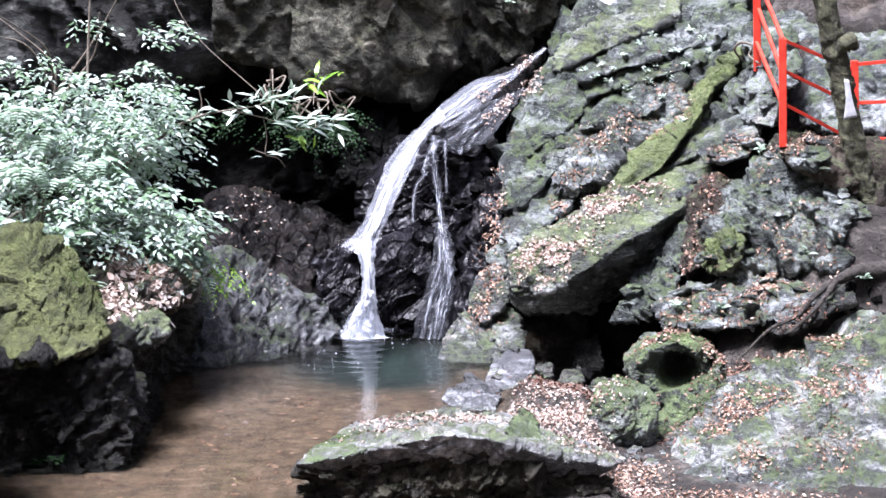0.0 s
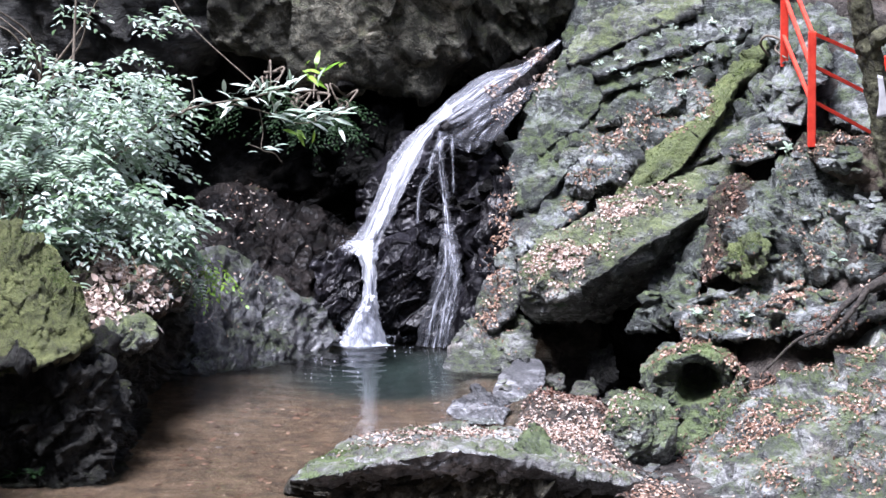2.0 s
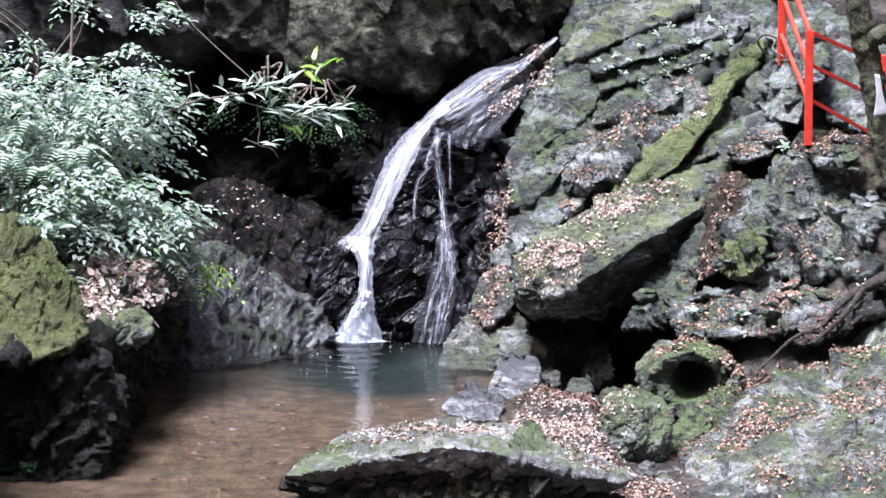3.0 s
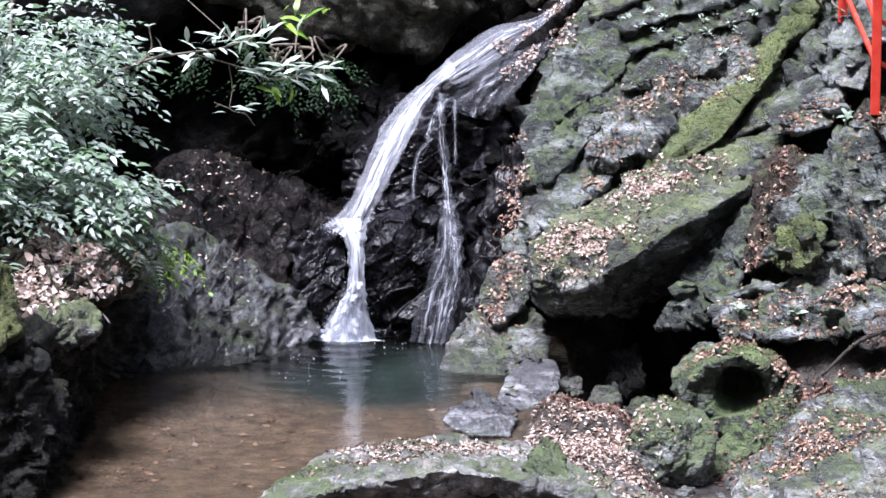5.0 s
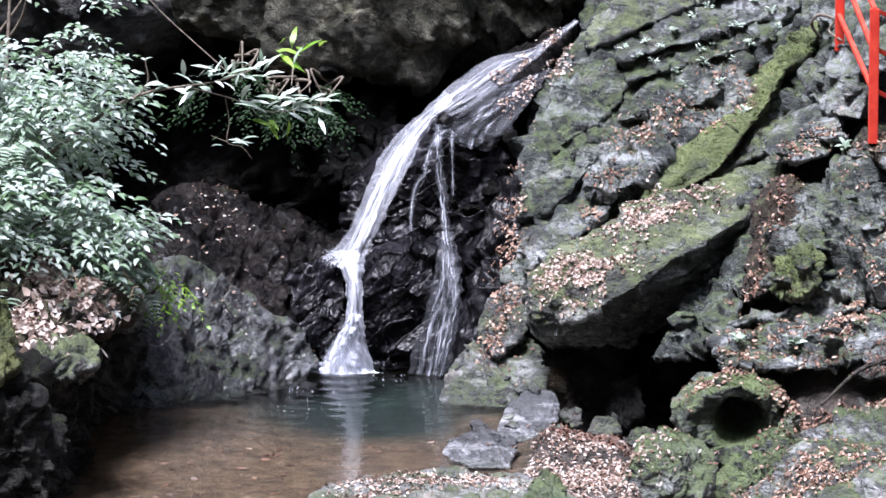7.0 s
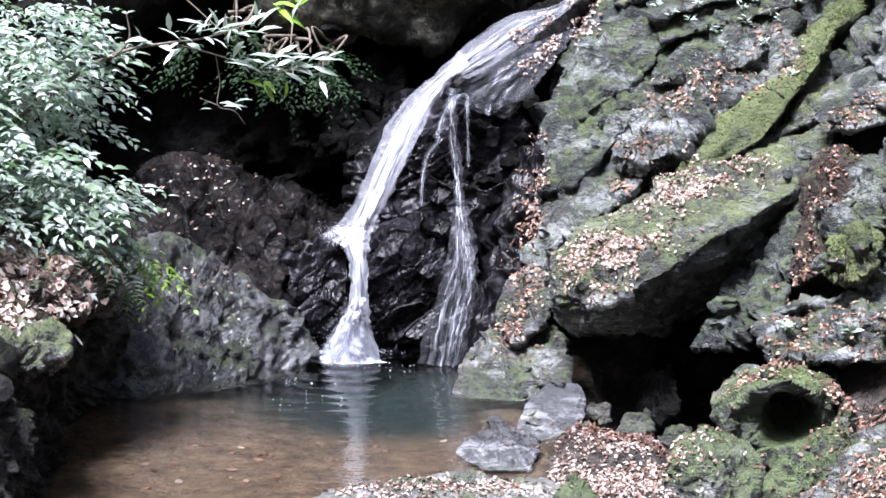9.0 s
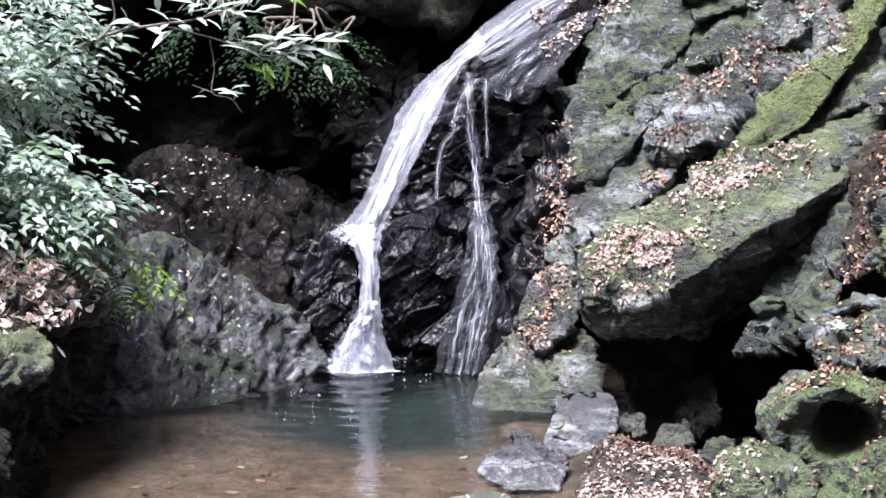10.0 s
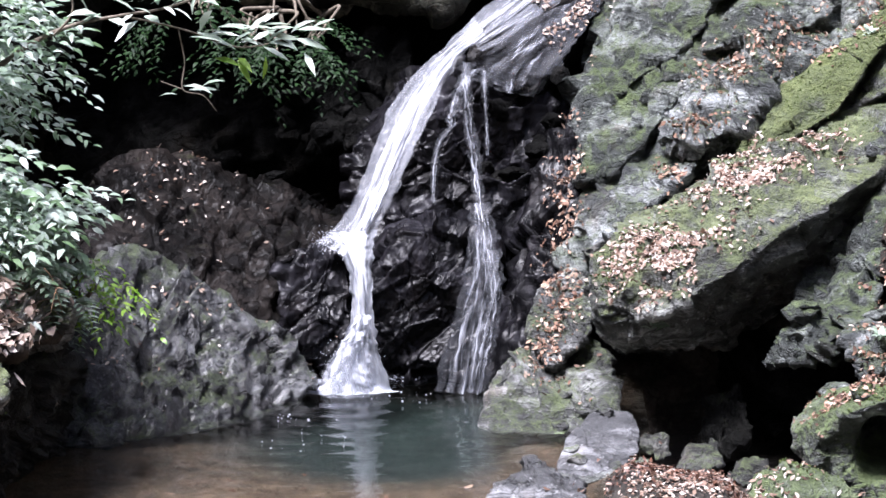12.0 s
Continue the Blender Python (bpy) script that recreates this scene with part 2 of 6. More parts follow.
M_LITTER = leaf_mat("dead_leaves", [(0.0, (0.05, 0.028, 0.02)), (0.25, (0.19, 0.11, 0.075)), (0.5, (0.38, 0.27, 0.20)), (0.75, (0.57, 0.47, 0.40)), (1.0, (0.70, 0.65, 0.60))], 0.7, 0.1)
# Pale pinkish leaves, made lighter still against the shade of the shrubs.
M_LITTER_PALE = leaf_mat("brightened_dead_leaves", [(0.0, (0.16, 0.11, 0.08)), (0.4, (0.40, 0.30, 0.24)), (0.75, (0.62, 0.52, 0.45)), (1.0, (0.76, 0.71, 0.66))], 0.6, 0.15)
M_LITTER_ORANGE = leaf_mat("orange_dead_leaves", [(0.0, (0.06, 0.032, 0.022)), (0.4, (0.23, 0.12, 0.075)), (0.75, (0.45, 0.29, 0.20)), (1.0, (0.62, 0.52, 0.43))], 0.7, 0.1)
# Green leaves with a pale sky sheen mixed into the base colour.
M_LEAF = leaf_mat("sheen_pale_leaf", [(0.0, (0.08, 0.15, 0.05)), (0.25, (0.22, 0.32, 0.20)), (0.6, (0.42, 0.52, 0.43)), (1.0, (0.62, 0.69, 0.65))], 0.36, 0.3, 0.6)
M_FERN = leaf_mat("fern_green", [(0.0, (0.12, 0.19, 0.10)), (0.5, (0.32, 0.42, 0.31)), (1.0, (0.55, 0.63, 0.54))], 0.4, 0.25, 0.7)
M_YOUNG = leaf_mat("yellow_green_leaf", [(0.0, (0.16, 0.34, 0.03)), (1.0, (0.34, 0.52, 0.06))], 0.4, 0.4)
M_DEEP = leaf_mat("deep_green_leaf", [(0.0, (0.008, 0.022, 0.008)), (1.0, (0.030, 0.070, 0.022))], 0.55, 0.3, 0.2)
M_SILVER = leaf_mat("silvery_leaf", [(0.0, (0.26, 0.36, 0.25)), (0.6, (0.48, 0.57, 0.47)), (1.0, (0.64, 0.70, 0.63))], 0.4, 0.15, 0.7)
M_BARK = plain_mat("mossy_bark", (0.022, 0.019, 0.013), (0.13, 0.13, 0.07), 0.9, 18, bump=0.08)
M_ROOT = plain_mat("root_bark", (0.012, 0.010, 0.008), (0.06, 0.05, 0.04), 0.85, 22, bump=0.04)
M_TWIG = plain_mat("twig_bark", (0.07, 0.055, 0.04), (0.20, 0.17, 0.13), 0.8, 30, bump=0.004)
M_STALK = plain_mat("dry_stem", (0.16, 0.09, 0.05), (0.36, 0.25, 0.16), 0.8, 30)
M_RED = plain_mat("red_paint", (0.62, 0.035, 0.018), (0.80, 0.075, 0.04), 0.42, 9, bump=0.001)
M_WHITE = plain_mat("white_plastic", (0.42, 0.42, 0.43), (0.55, 0.55, 0.56), 0.5, 14)


# ---- mesh helpers ----
def mesh_object(name, verts, faces, mat, parent=None, origin=None, smooth=True, label="", category="", group="", kind=""):
    verts = np.asarray(verts, float)
    o = np.zeros(3) if origin is None else np.asarray(origin, float)
    me = bpy.data.meshes.new(name)
    me.from_pydata((verts - o).tolist() if len(verts) < 2000 else (verts - o), [], faces if isinstance(faces, list) else faces.tolist())
    me.polygons.foreach_set("use_smooth", [smooth] * len(me.polygons))
    me.materials.append(mat)
    ob = new(name, me)
    if parent is not None:
        ob.parent = parent
        ob.location = Vector(o) - parent.location
    else:
        ob.location = o
    return tagged(ob, label, category, group, kind)


BALLS = {}


def ball(level):
    if level not in BALLS:
        bm = bmesh.new()
        bmesh.ops.create_icosphere(bm, subdivisions=level, radius=1)
        v = np.array([v.co for v in bm.verts])
        f = np.array([[v.index for v in fc.verts] for fc in bm.faces])
        bm.free()
        BALLS[level] = (v / np.linalg.norm(v, axis=1)[:, None], f)
    return BALLS[level]


def hull_planes(pts):
    bm = bmesh.new()
    for p in pts:
        bm.verts.new(p)
    bmesh.ops.convex_hull(bm, input=list(bm.verts))
    bm.normal_update()
    n = np.array([f.normal for f in bm.faces])
    d = np.array([f.normal.dot(f.verts[0].co) for f in bm.faces])
    bm.free()
    keep = d > 1e-3
    return n[keep], d[keep]


def vertex_normals(v, f):
    fn = np.cross(v[f[:, 1]] - v[f[:, 0]], v[f[:, 2]] - v[f[:, 0]])
    n = np.zeros_like(v)
    for k in range(3):
        np.add.at(n, f[:, k], fn)
    return n / np.maximum(np.linalg.norm(n, axis=1), 1e-12)[:, None]


BEDDING = np.array([-0.55, -0.35, 0.76])
ROCKS = []
BED_FRAME = np.linalg.qr(np.stack([BEDDING, (0.75, 0.25, 0.6), (0.0, 1.0, 0.0)], 1))[0][:, ::-1]


def rock(name, corners, mat, label, category="rock", level=6, crisp=44, amp=0.06, size=0.5, strata=0.0, step=0.22, dents=(), facets=1.0, beds=(0.75, 1.0, 1.7), group="", kind=""):
    """A weathered block: the rounded hull of its corners, broken into facets, beds and cracks."""
    pts = np.array(corners, float)
    c = pts.mean(0)
    ev, axes = np.linalg.eigh(np.cov((pts - c).T))
    s = np.sqrt(np.maximum(ev, 1e-3)) + 0.15 * math.sqrt(ev[-1])
    n, d = hull_planes(((pts - c) @ axes) / s)
    u, f = ball(level)
    g = np.maximum(u @ n.T, 0) / d
    r = (g ** crisp).sum(1) ** (-1.0 / crisp)
    v = c + (u * r[:, None] * s) @ axes.T
    if np.linalg.det(axes) < 0:
        f = f[:, ::-1]
    nor = vertex_normals(v, f)
    q = (v @ BED_FRAME) * beds / size + len(ROCKS) * 3.7
    warp = np.stack([fractal(q * 0.6 + k * 9.1, 2) for k in range(3)], 1)
    f1, f2, which, tilt = cells(q * 1.1 + warp * 0.35)
    h = amp * (0.9 * fractal(q * 0.7, 4, 0.5) + 1.7 * tilt + 0.7 * (which - 0.5))
    g1, g2, w2, t2 = cells(q * 2.7 + warp * 0.6)
    h += amp * facets * (0.95 * t2 + 0.4 * (w2 - 0.5))
    h += amp * 0.35 * fractal(q * 5.0, 3, 0.6)
    if strata:
        w = (v @ BEDDING) / step + 0.8 * fractal(v * 0.9, 3) + len(ROCKS) * 0.37
        saw = w - np.floor(w)
        h += strata * (np.minimum(saw / 0.9, (1 - saw) / 0.10) - 0.5) * (0.6 + 0.8 * perlin(v * 1.3 + 5))
    v = v + nor * h[:, None]
    for at, radius, depth in dents:
        w = np.exp(-((np.linalg.norm((v - np.array(at)) * (1, 0.3, 1), axis=1) * (1 + 0.3 * fractal(v * 5, 3))) / radius) ** 4)
        v = v + (w * np.clip(-3 * nor[:, 1], 0, 1))[:, None] * np.array(depth)
    ob = mesh_object(name, v, f, mat, origin=(c[0], c[1], pts[:, 2].min()), label=label, category=category, group=group, kind=kind)
    ROCKS.append(ob)
    return ob


# ---- ground: the gorge as one sheet ----
def smooth_max(a, b, k=0.15):
    return 0.5 * (a + b + np.sqrt((a - b) ** 2 + k * k))


def smooth_min(a, b, k=0.15):
    return -smooth_max(-a, -b, k)


def ground_height(x, y):
    # the gorge widens towards the viewer
    wide = 1 + 0.0205 * np.clip(19.7 - y, -6, 9)
    approach = smooth_min(4.38 - 0.2125 * (y + 4.39), 1.2 + 0.285 * (7 - y)) / wide
    x, y = x / wide, 19.7 + np.where(y < 19.7, 0.815, 1.02) * (y - 19.7)
    right = smooth_min(0.95 * (x - 0.9) + 0.45 * (y - 18.6) - 0.85, 0.2 * (x - 1.5) + 1.4 * (y - 17.35))
    right = smooth_min(right, 1.7 + 0.75 * np.maximum(y - 19.0, 0) - 0.8 * np.maximum(18.4 - y, 0))
    right = np.where(x > 4.5, np.maximum(right, 0.9 * (x - 4.5) + 1.0 - 0.1 * (18 - np.minimum(y, 18))), right)
    back = 2.6 * (y - 23.2 + 0.9 * np.clip(x - 0.3, 0, 1) - 0.25 * np.clip(x, 0, 3))
    edge = -3.35 - 0.9 * np.clip((18.2 - y) / 1.5, 0, 1)
    left = smooth_min(3.2 * (edge - x), 0.7 + 0.75 * (edge - x))
    bed = -0.20 - 0.80 * np.exp(-((x + 0.5) ** 2 / 1.1 + (y - 19.4) ** 2 / 1.1)) + 0.02 * (18 - y)
    shore = -0.35 + 0.43 * np.clip((x - 0.25 + 0.10 * (17.2 - y)) / 0.5, -3, 1) + 0.04 * (y - 17) - 1.0 * np.clip((x - 1.35) / 0.7, 0, 1)
    front = approach
    unseen_hill = 2.4 * (-y - 17) + 9
    h = smooth_max(bed, shore, 0.1)
    h = smooth_max(h, right)
    h = smooth_max(h, left)
    h = smooth_max(h, np.minimum(back, 20), 0.1)
    h = smooth_max(h, front)
    # Unseen slope behind and side walls, raised high to cut off low sky.
    h = np.maximum(h, np.minimum(unseen_hill, 48))
    h = np.maximum(h, np.minimum(1.9 * (np.abs(x) - 6.5) + 2.0, 34))
    # hollow under the overhanging boulder
    h = np.maximum(np.minimum(h, -0.35), h - 2.2 * np.exp(-((x - 1.5) ** 2 / 0.55 + (y - 19.1) ** 2 / 0.5)))
    return h * wide


def spread(lo, hi, a, b, near, far):
    """Grid lines, near apart from a to b and wider outside."""
    inner = np.arange(a, b, near)
    return np.concatenate([np.linspace(lo, a, far, endpoint=False), inner, np.linspace(b, hi, far)])


gx, gy = spread(-60, 60, -6, 7, 0.06, 40), spread(-60, 70, 12.3, 25, 0.06, 40)
X, Y = np.meshgrid(gx, gy)
Z = ground_height(X, Y)
flat = np.stack([X.ravel(), Y.ravel(), Z.ravel()], 1)
relief = fractal(flat * 1.6, 5, 0.55)
level_part = np.clip((flat[:, 2] + 0.1) / 0.6, 0.08, 1)
flat[:, 2] += 0.28 * relief * level_part + 0.012 * fractal(flat * 9, 2)
flat[:, 1] -= np.clip(flat[:, 2], 0, 1) * 0.35 * fractal(flat * 1.1 + 40, 4) * (flat[:, 1] > 20)
nx, ny = len(gx), len(gy)
idx = np.arange(nx * ny).reshape(ny, nx)
quads = np.stack([idx[:-1, :-1], idx[:-1, 1:], idx[1:, 1:], idx[1:, :-1]], -1).reshape(-1, 4)
M_GROUND = rock_mat("gorge_ground", (0.018, 0.015, 0.012), (0.05, 0.042, 0.034), (0.12, 0.105, 0.09), moss=-0.1, rough=0.85, lichen=0.2)
nodes, links = M_GROUND.node_tree.nodes, M_GROUND.node_tree.links
bsdf = nodes["Principled BSDF"]
old = bsdf.inputs["Base Color"].links[0].from_socket
geo = nodes.new("ShaderNodeNewGeometry")
sep = nodes.new("ShaderNodeSeparateXYZ")
links.new(geo.outputs["Position"], sep.inputs[0])
sand_n = noise_tex(nodes, links, geo.outputs["Position"], 5.0, 8, 0.7)
sand = ramp(nodes, [(0.3, (0.032, 0.020, 0.013)), (0.52, (0.088, 0.055, 0.035)), (0.75, (0.165, 0.115, 0.08))])
links.new(sand_n, sand.inputs[0])
shallow = map_range(nodes, links, sep.outputs[2], -0.72, -0.22)
bedcol = mixed(nodes, links, shallow, (0.005, 0.014, 0.013), sand.outputs[0])
inbed = math_node(nodes, links, "MULTIPLY", map_range(nodes, links, sep.outputs[2], 0.02, -0.06), map_range(nodes, links, sep.outputs[0], 1.15, 0.85))
links.new(mixed(nodes, links, inbed, old, bedcol), bsdf.inputs["Base Color"])
ground = mesh_object("ground", flat, quads, M_GROUND, label="damp gorge floor of soil, rock and brown sand", category="ground", kind="structure")

# ---- rocks beside and behind the fall ----
rock("cliff_overhang", [(-2.46, 22.13, 2.66), (-2.28, 22.13, 3.71), (-1.13, 21.73, 3.87), (0.16, 21.83, 3.86), (0.20, 22.03, 2.73), (-0.23, 22.03, 2.13), (-0.58, 21.93, 2.20), (-0.90, 21.83, 2.31), (-1.41, 22.03, 2.48), (-1.68, 22.33, 2.34), (-2.43, 24.94, 3.43), (0.14, 24.94, 3.42), (-1.52, 24.49, 2.30), (-0.28, 24.49, 2.02)], M_CLIFF,
     "dark weathered cliff overhanging the waterfall, patched with moss", "cliff", level=6, amp=0.12, size=1.1, beds=(1.2, 1.2, 0.8))
rock("cliff_buttress", [(-0.07, 22.43, 2.90), (0.12, 22.43, 3.68), (1.43, 22.91, 3.62), (1.49, 22.91, 3.10), (1.16, 22.72, 2.80), (0.51, 22.72, 2.41), (-0.01, 22.62, 2.19), (0.14, 24.94, 3.42), (1.52, 24.94, 3.41), (0.13, 24.49, 2.02)], M_CLIFF,
     "dark cliff rock above the top of the waterfall", "cliff", amp=0.12, size=0.6, beds=(1.2, 1.2, 0.8))
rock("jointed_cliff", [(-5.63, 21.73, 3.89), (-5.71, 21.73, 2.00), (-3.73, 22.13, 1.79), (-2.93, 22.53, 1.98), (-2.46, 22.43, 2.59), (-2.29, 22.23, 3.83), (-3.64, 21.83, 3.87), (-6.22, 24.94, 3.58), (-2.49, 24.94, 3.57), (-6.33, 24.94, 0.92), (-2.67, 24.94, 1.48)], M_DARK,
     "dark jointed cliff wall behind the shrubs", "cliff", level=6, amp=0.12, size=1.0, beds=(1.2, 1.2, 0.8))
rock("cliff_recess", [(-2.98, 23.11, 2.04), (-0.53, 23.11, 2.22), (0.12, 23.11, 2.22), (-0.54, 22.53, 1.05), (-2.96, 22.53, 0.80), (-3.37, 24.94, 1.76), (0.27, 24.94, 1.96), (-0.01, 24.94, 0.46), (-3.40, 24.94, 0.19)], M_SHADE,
     "wet rock in the hollow under the cliff, its shade coloured black", "cliff", amp=0.12, size=0.5)
rock("black_boulder", [(-1.00, 22.03, 1.80), (-0.84, 22.13, 2.04), (-0.53, 22.13, 1.94), (-0.42, 21.93, 1.68), (-0.64, 21.63, 1.29), (-1.09, 21.73, 1.21), (-1.42, 21.83, 1.32), (-0.93, 23.11, 1.69), (-0.41, 22.91, 1.05)], M_SHADE, "wet boulder beside the top of the fall, its shade coloured black", "boulder", amp=0.07)
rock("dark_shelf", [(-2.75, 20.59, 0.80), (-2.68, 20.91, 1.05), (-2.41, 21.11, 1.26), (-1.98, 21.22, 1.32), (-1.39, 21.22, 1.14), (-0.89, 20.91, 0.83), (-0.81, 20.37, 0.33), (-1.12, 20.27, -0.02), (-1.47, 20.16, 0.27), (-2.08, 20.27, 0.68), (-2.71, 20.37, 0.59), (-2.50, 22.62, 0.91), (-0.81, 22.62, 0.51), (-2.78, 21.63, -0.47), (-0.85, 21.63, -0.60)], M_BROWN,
     "damp brown rock shelf darkened for cliff shade, with a few fallen leaves", "boulder", level=7, amp=0.055, size=0.5, strata=0.015, step=0.3)
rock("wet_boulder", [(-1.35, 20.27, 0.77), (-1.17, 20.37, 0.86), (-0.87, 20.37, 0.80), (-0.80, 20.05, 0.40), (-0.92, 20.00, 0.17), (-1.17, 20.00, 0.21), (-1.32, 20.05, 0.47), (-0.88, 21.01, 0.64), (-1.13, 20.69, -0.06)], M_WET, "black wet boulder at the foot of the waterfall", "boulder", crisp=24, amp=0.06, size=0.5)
rock("pool_boulder", [(-2.78, 18.82, 0.21), (-2.66, 19.16, 0.61), (-2.45, 19.72, 0.94), (-2.18, 19.94, 0.93), (-1.88, 19.94, 0.74), (-1.33, 19.83, 0.43), (-1.09, 19.72, 0.08), (-1.18, 19.50, -0.08), (-1.72, 18.94, -0.09), (-2.22, 18.59, -0.06), (-2.73, 18.48, -0.03), (-2.49, 20.69, 0.65), (-1.19, 20.59, 0.04), (-2.59, 19.39, -0.67), (-1.35, 19.94, -0.56)], M_POOLROCK,
     "grey mottled boulder sloping into the pool, mossy at one side", "boulder", level=7, amp=0.05, size=0.42)
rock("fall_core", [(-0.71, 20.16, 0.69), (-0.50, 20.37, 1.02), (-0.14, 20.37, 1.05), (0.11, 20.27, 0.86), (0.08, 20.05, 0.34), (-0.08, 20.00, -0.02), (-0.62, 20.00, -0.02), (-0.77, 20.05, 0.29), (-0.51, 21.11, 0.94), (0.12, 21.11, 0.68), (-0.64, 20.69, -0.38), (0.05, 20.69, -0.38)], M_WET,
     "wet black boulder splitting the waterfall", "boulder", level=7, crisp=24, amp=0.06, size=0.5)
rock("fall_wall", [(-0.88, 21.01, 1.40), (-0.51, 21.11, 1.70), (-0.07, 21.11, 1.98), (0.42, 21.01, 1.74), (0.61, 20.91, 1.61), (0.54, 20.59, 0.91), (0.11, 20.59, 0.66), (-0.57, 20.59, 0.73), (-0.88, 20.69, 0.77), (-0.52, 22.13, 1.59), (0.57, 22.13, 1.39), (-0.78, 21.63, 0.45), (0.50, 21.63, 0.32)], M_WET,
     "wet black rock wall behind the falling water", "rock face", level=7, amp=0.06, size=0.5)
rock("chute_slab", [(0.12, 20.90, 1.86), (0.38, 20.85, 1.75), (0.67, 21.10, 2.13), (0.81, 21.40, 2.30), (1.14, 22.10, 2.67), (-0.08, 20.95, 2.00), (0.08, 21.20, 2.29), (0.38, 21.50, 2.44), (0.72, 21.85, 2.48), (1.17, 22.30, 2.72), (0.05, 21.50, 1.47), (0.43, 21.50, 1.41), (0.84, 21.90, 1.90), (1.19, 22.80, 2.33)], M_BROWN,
     "tilted brown slab that the stream runs down", "rock slab", level=7, crisp=60, amp=0.025, size=0.4)
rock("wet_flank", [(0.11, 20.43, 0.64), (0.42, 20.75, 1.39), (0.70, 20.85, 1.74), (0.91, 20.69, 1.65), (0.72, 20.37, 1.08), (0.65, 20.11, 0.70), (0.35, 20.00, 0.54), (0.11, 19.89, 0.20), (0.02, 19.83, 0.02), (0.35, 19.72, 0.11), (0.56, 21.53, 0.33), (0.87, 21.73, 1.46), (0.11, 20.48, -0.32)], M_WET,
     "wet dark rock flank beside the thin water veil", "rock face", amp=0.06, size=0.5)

# ---- the slope of slabs ----
rock("slope_face", [(0.70, 20.80, 1.68), (0.92, 21.32, 2.16), (1.30, 22.03, 2.63), (1.73, 22.53, 3.05), (2.26, 22.82, 3.43), (3.46, 21.93, 3.59), (3.25, 21.06, 2.88), (2.49, 20.64, 2.17), (1.75, 20.27, 1.56), (1.26, 20.16, 1.19), (0.92, 20.00, 0.91), (0.62, 19.94, 0.67), (0.52, 20.37, 0.83), (0.74, 21.32, 0.25), (2.04, 21.93, 0.77), (3.57, 22.72, 2.60), (3.65, 23.58, 3.42), (1.81, 24.04, 3.24)], M_MOSS,
     "long sloping face of layered grey-green rock", "rock face", level=7, amp=0.11, size=0.6, strata=0.11, step=0.26)
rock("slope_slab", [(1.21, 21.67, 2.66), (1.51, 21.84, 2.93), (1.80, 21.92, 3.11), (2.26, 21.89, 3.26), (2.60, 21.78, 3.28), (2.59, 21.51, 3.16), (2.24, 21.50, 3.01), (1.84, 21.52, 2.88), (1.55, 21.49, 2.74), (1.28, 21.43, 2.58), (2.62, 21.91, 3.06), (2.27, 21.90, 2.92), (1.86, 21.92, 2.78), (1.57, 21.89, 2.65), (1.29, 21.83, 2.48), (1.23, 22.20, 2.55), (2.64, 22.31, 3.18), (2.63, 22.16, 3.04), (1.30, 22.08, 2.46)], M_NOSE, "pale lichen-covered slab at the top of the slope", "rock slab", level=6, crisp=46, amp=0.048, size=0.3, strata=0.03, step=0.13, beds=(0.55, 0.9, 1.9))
rock("slope_slab", [(1.41, 21.52, 2.58), (1.90, 21.60, 2.84), (2.36, 21.56, 2.98), (2.93, 21.46, 3.10), (3.13, 21.35, 3.07), (3.05, 21.08, 2.98), (2.52, 21.19, 2.88), (2.06, 21.20, 2.72), (1.53, 21.18, 2.51), (3.09, 21.53, 2.88), (2.55, 21.64, 2.78), (2.09, 21.65, 2.62), (1.55, 21.63, 2.40), (1.43, 22.05, 2.47), (3.17, 21.88, 2.97), (3.11, 21.78, 2.86), (1.56, 21.88, 2.37)], M_GREY, "grey slab with a sharp lower edge high on the slope", "rock slab", level=6, crisp=46, amp=0.048, size=0.3, strata=0.03, step=0.13, beds=(0.55, 0.9, 1.9))
rock("slope_slab", [(1.52, 21.36, 2.48), (2.07, 21.38, 2.70), (2.58, 21.33, 2.85), (2.99, 21.25, 2.93), (2.85, 20.92, 2.74), (2.34, 20.96, 2.58), (1.94, 21.00, 2.47), (1.59, 21.01, 2.35), (2.88, 21.35, 2.64), (2.36, 21.39, 2.48), (1.96, 21.43, 2.36), (1.60, 21.44, 2.24), (1.54, 21.89, 2.37), (3.03, 21.78, 2.83), (2.90, 21.60, 2.61), (1.62, 21.69, 2.21)], M_MOSS, "mossy ledge with small pale plants", "rock slab", level=6, crisp=46, amp=0.048, size=0.3, strata=0.03, step=0.13, beds=(0.55, 0.9, 1.9))
rock("slope_slab", [(0.77, 21.26, 2.10), (0.95, 21.51, 2.40), (1.15, 21.69, 2.65), (1.41, 21.55, 2.61), (1.62, 21.24, 2.40), (1.53, 20.90, 2.17), (1.25, 20.81, 1.98), (0.98, 20.72, 1.79), (0.72, 20.70, 1.68), (1.54, 21.28, 2.07), (1.26, 21.19, 1.87), (0.99, 21.10, 1.69), (0.73, 21.08, 1.57), (0.78, 21.79, 1.99), (1.64, 21.77, 2.29), (1.55, 21.53, 2.04), (0.73, 21.33, 1.54)], M_MOSS, "broad dark green slab beside the water chute", "rock slab", level=6, crisp=46, amp=0.048, size=0.3, strata=0.03, step=0.13, beds=(0.55, 0.9, 1.9))
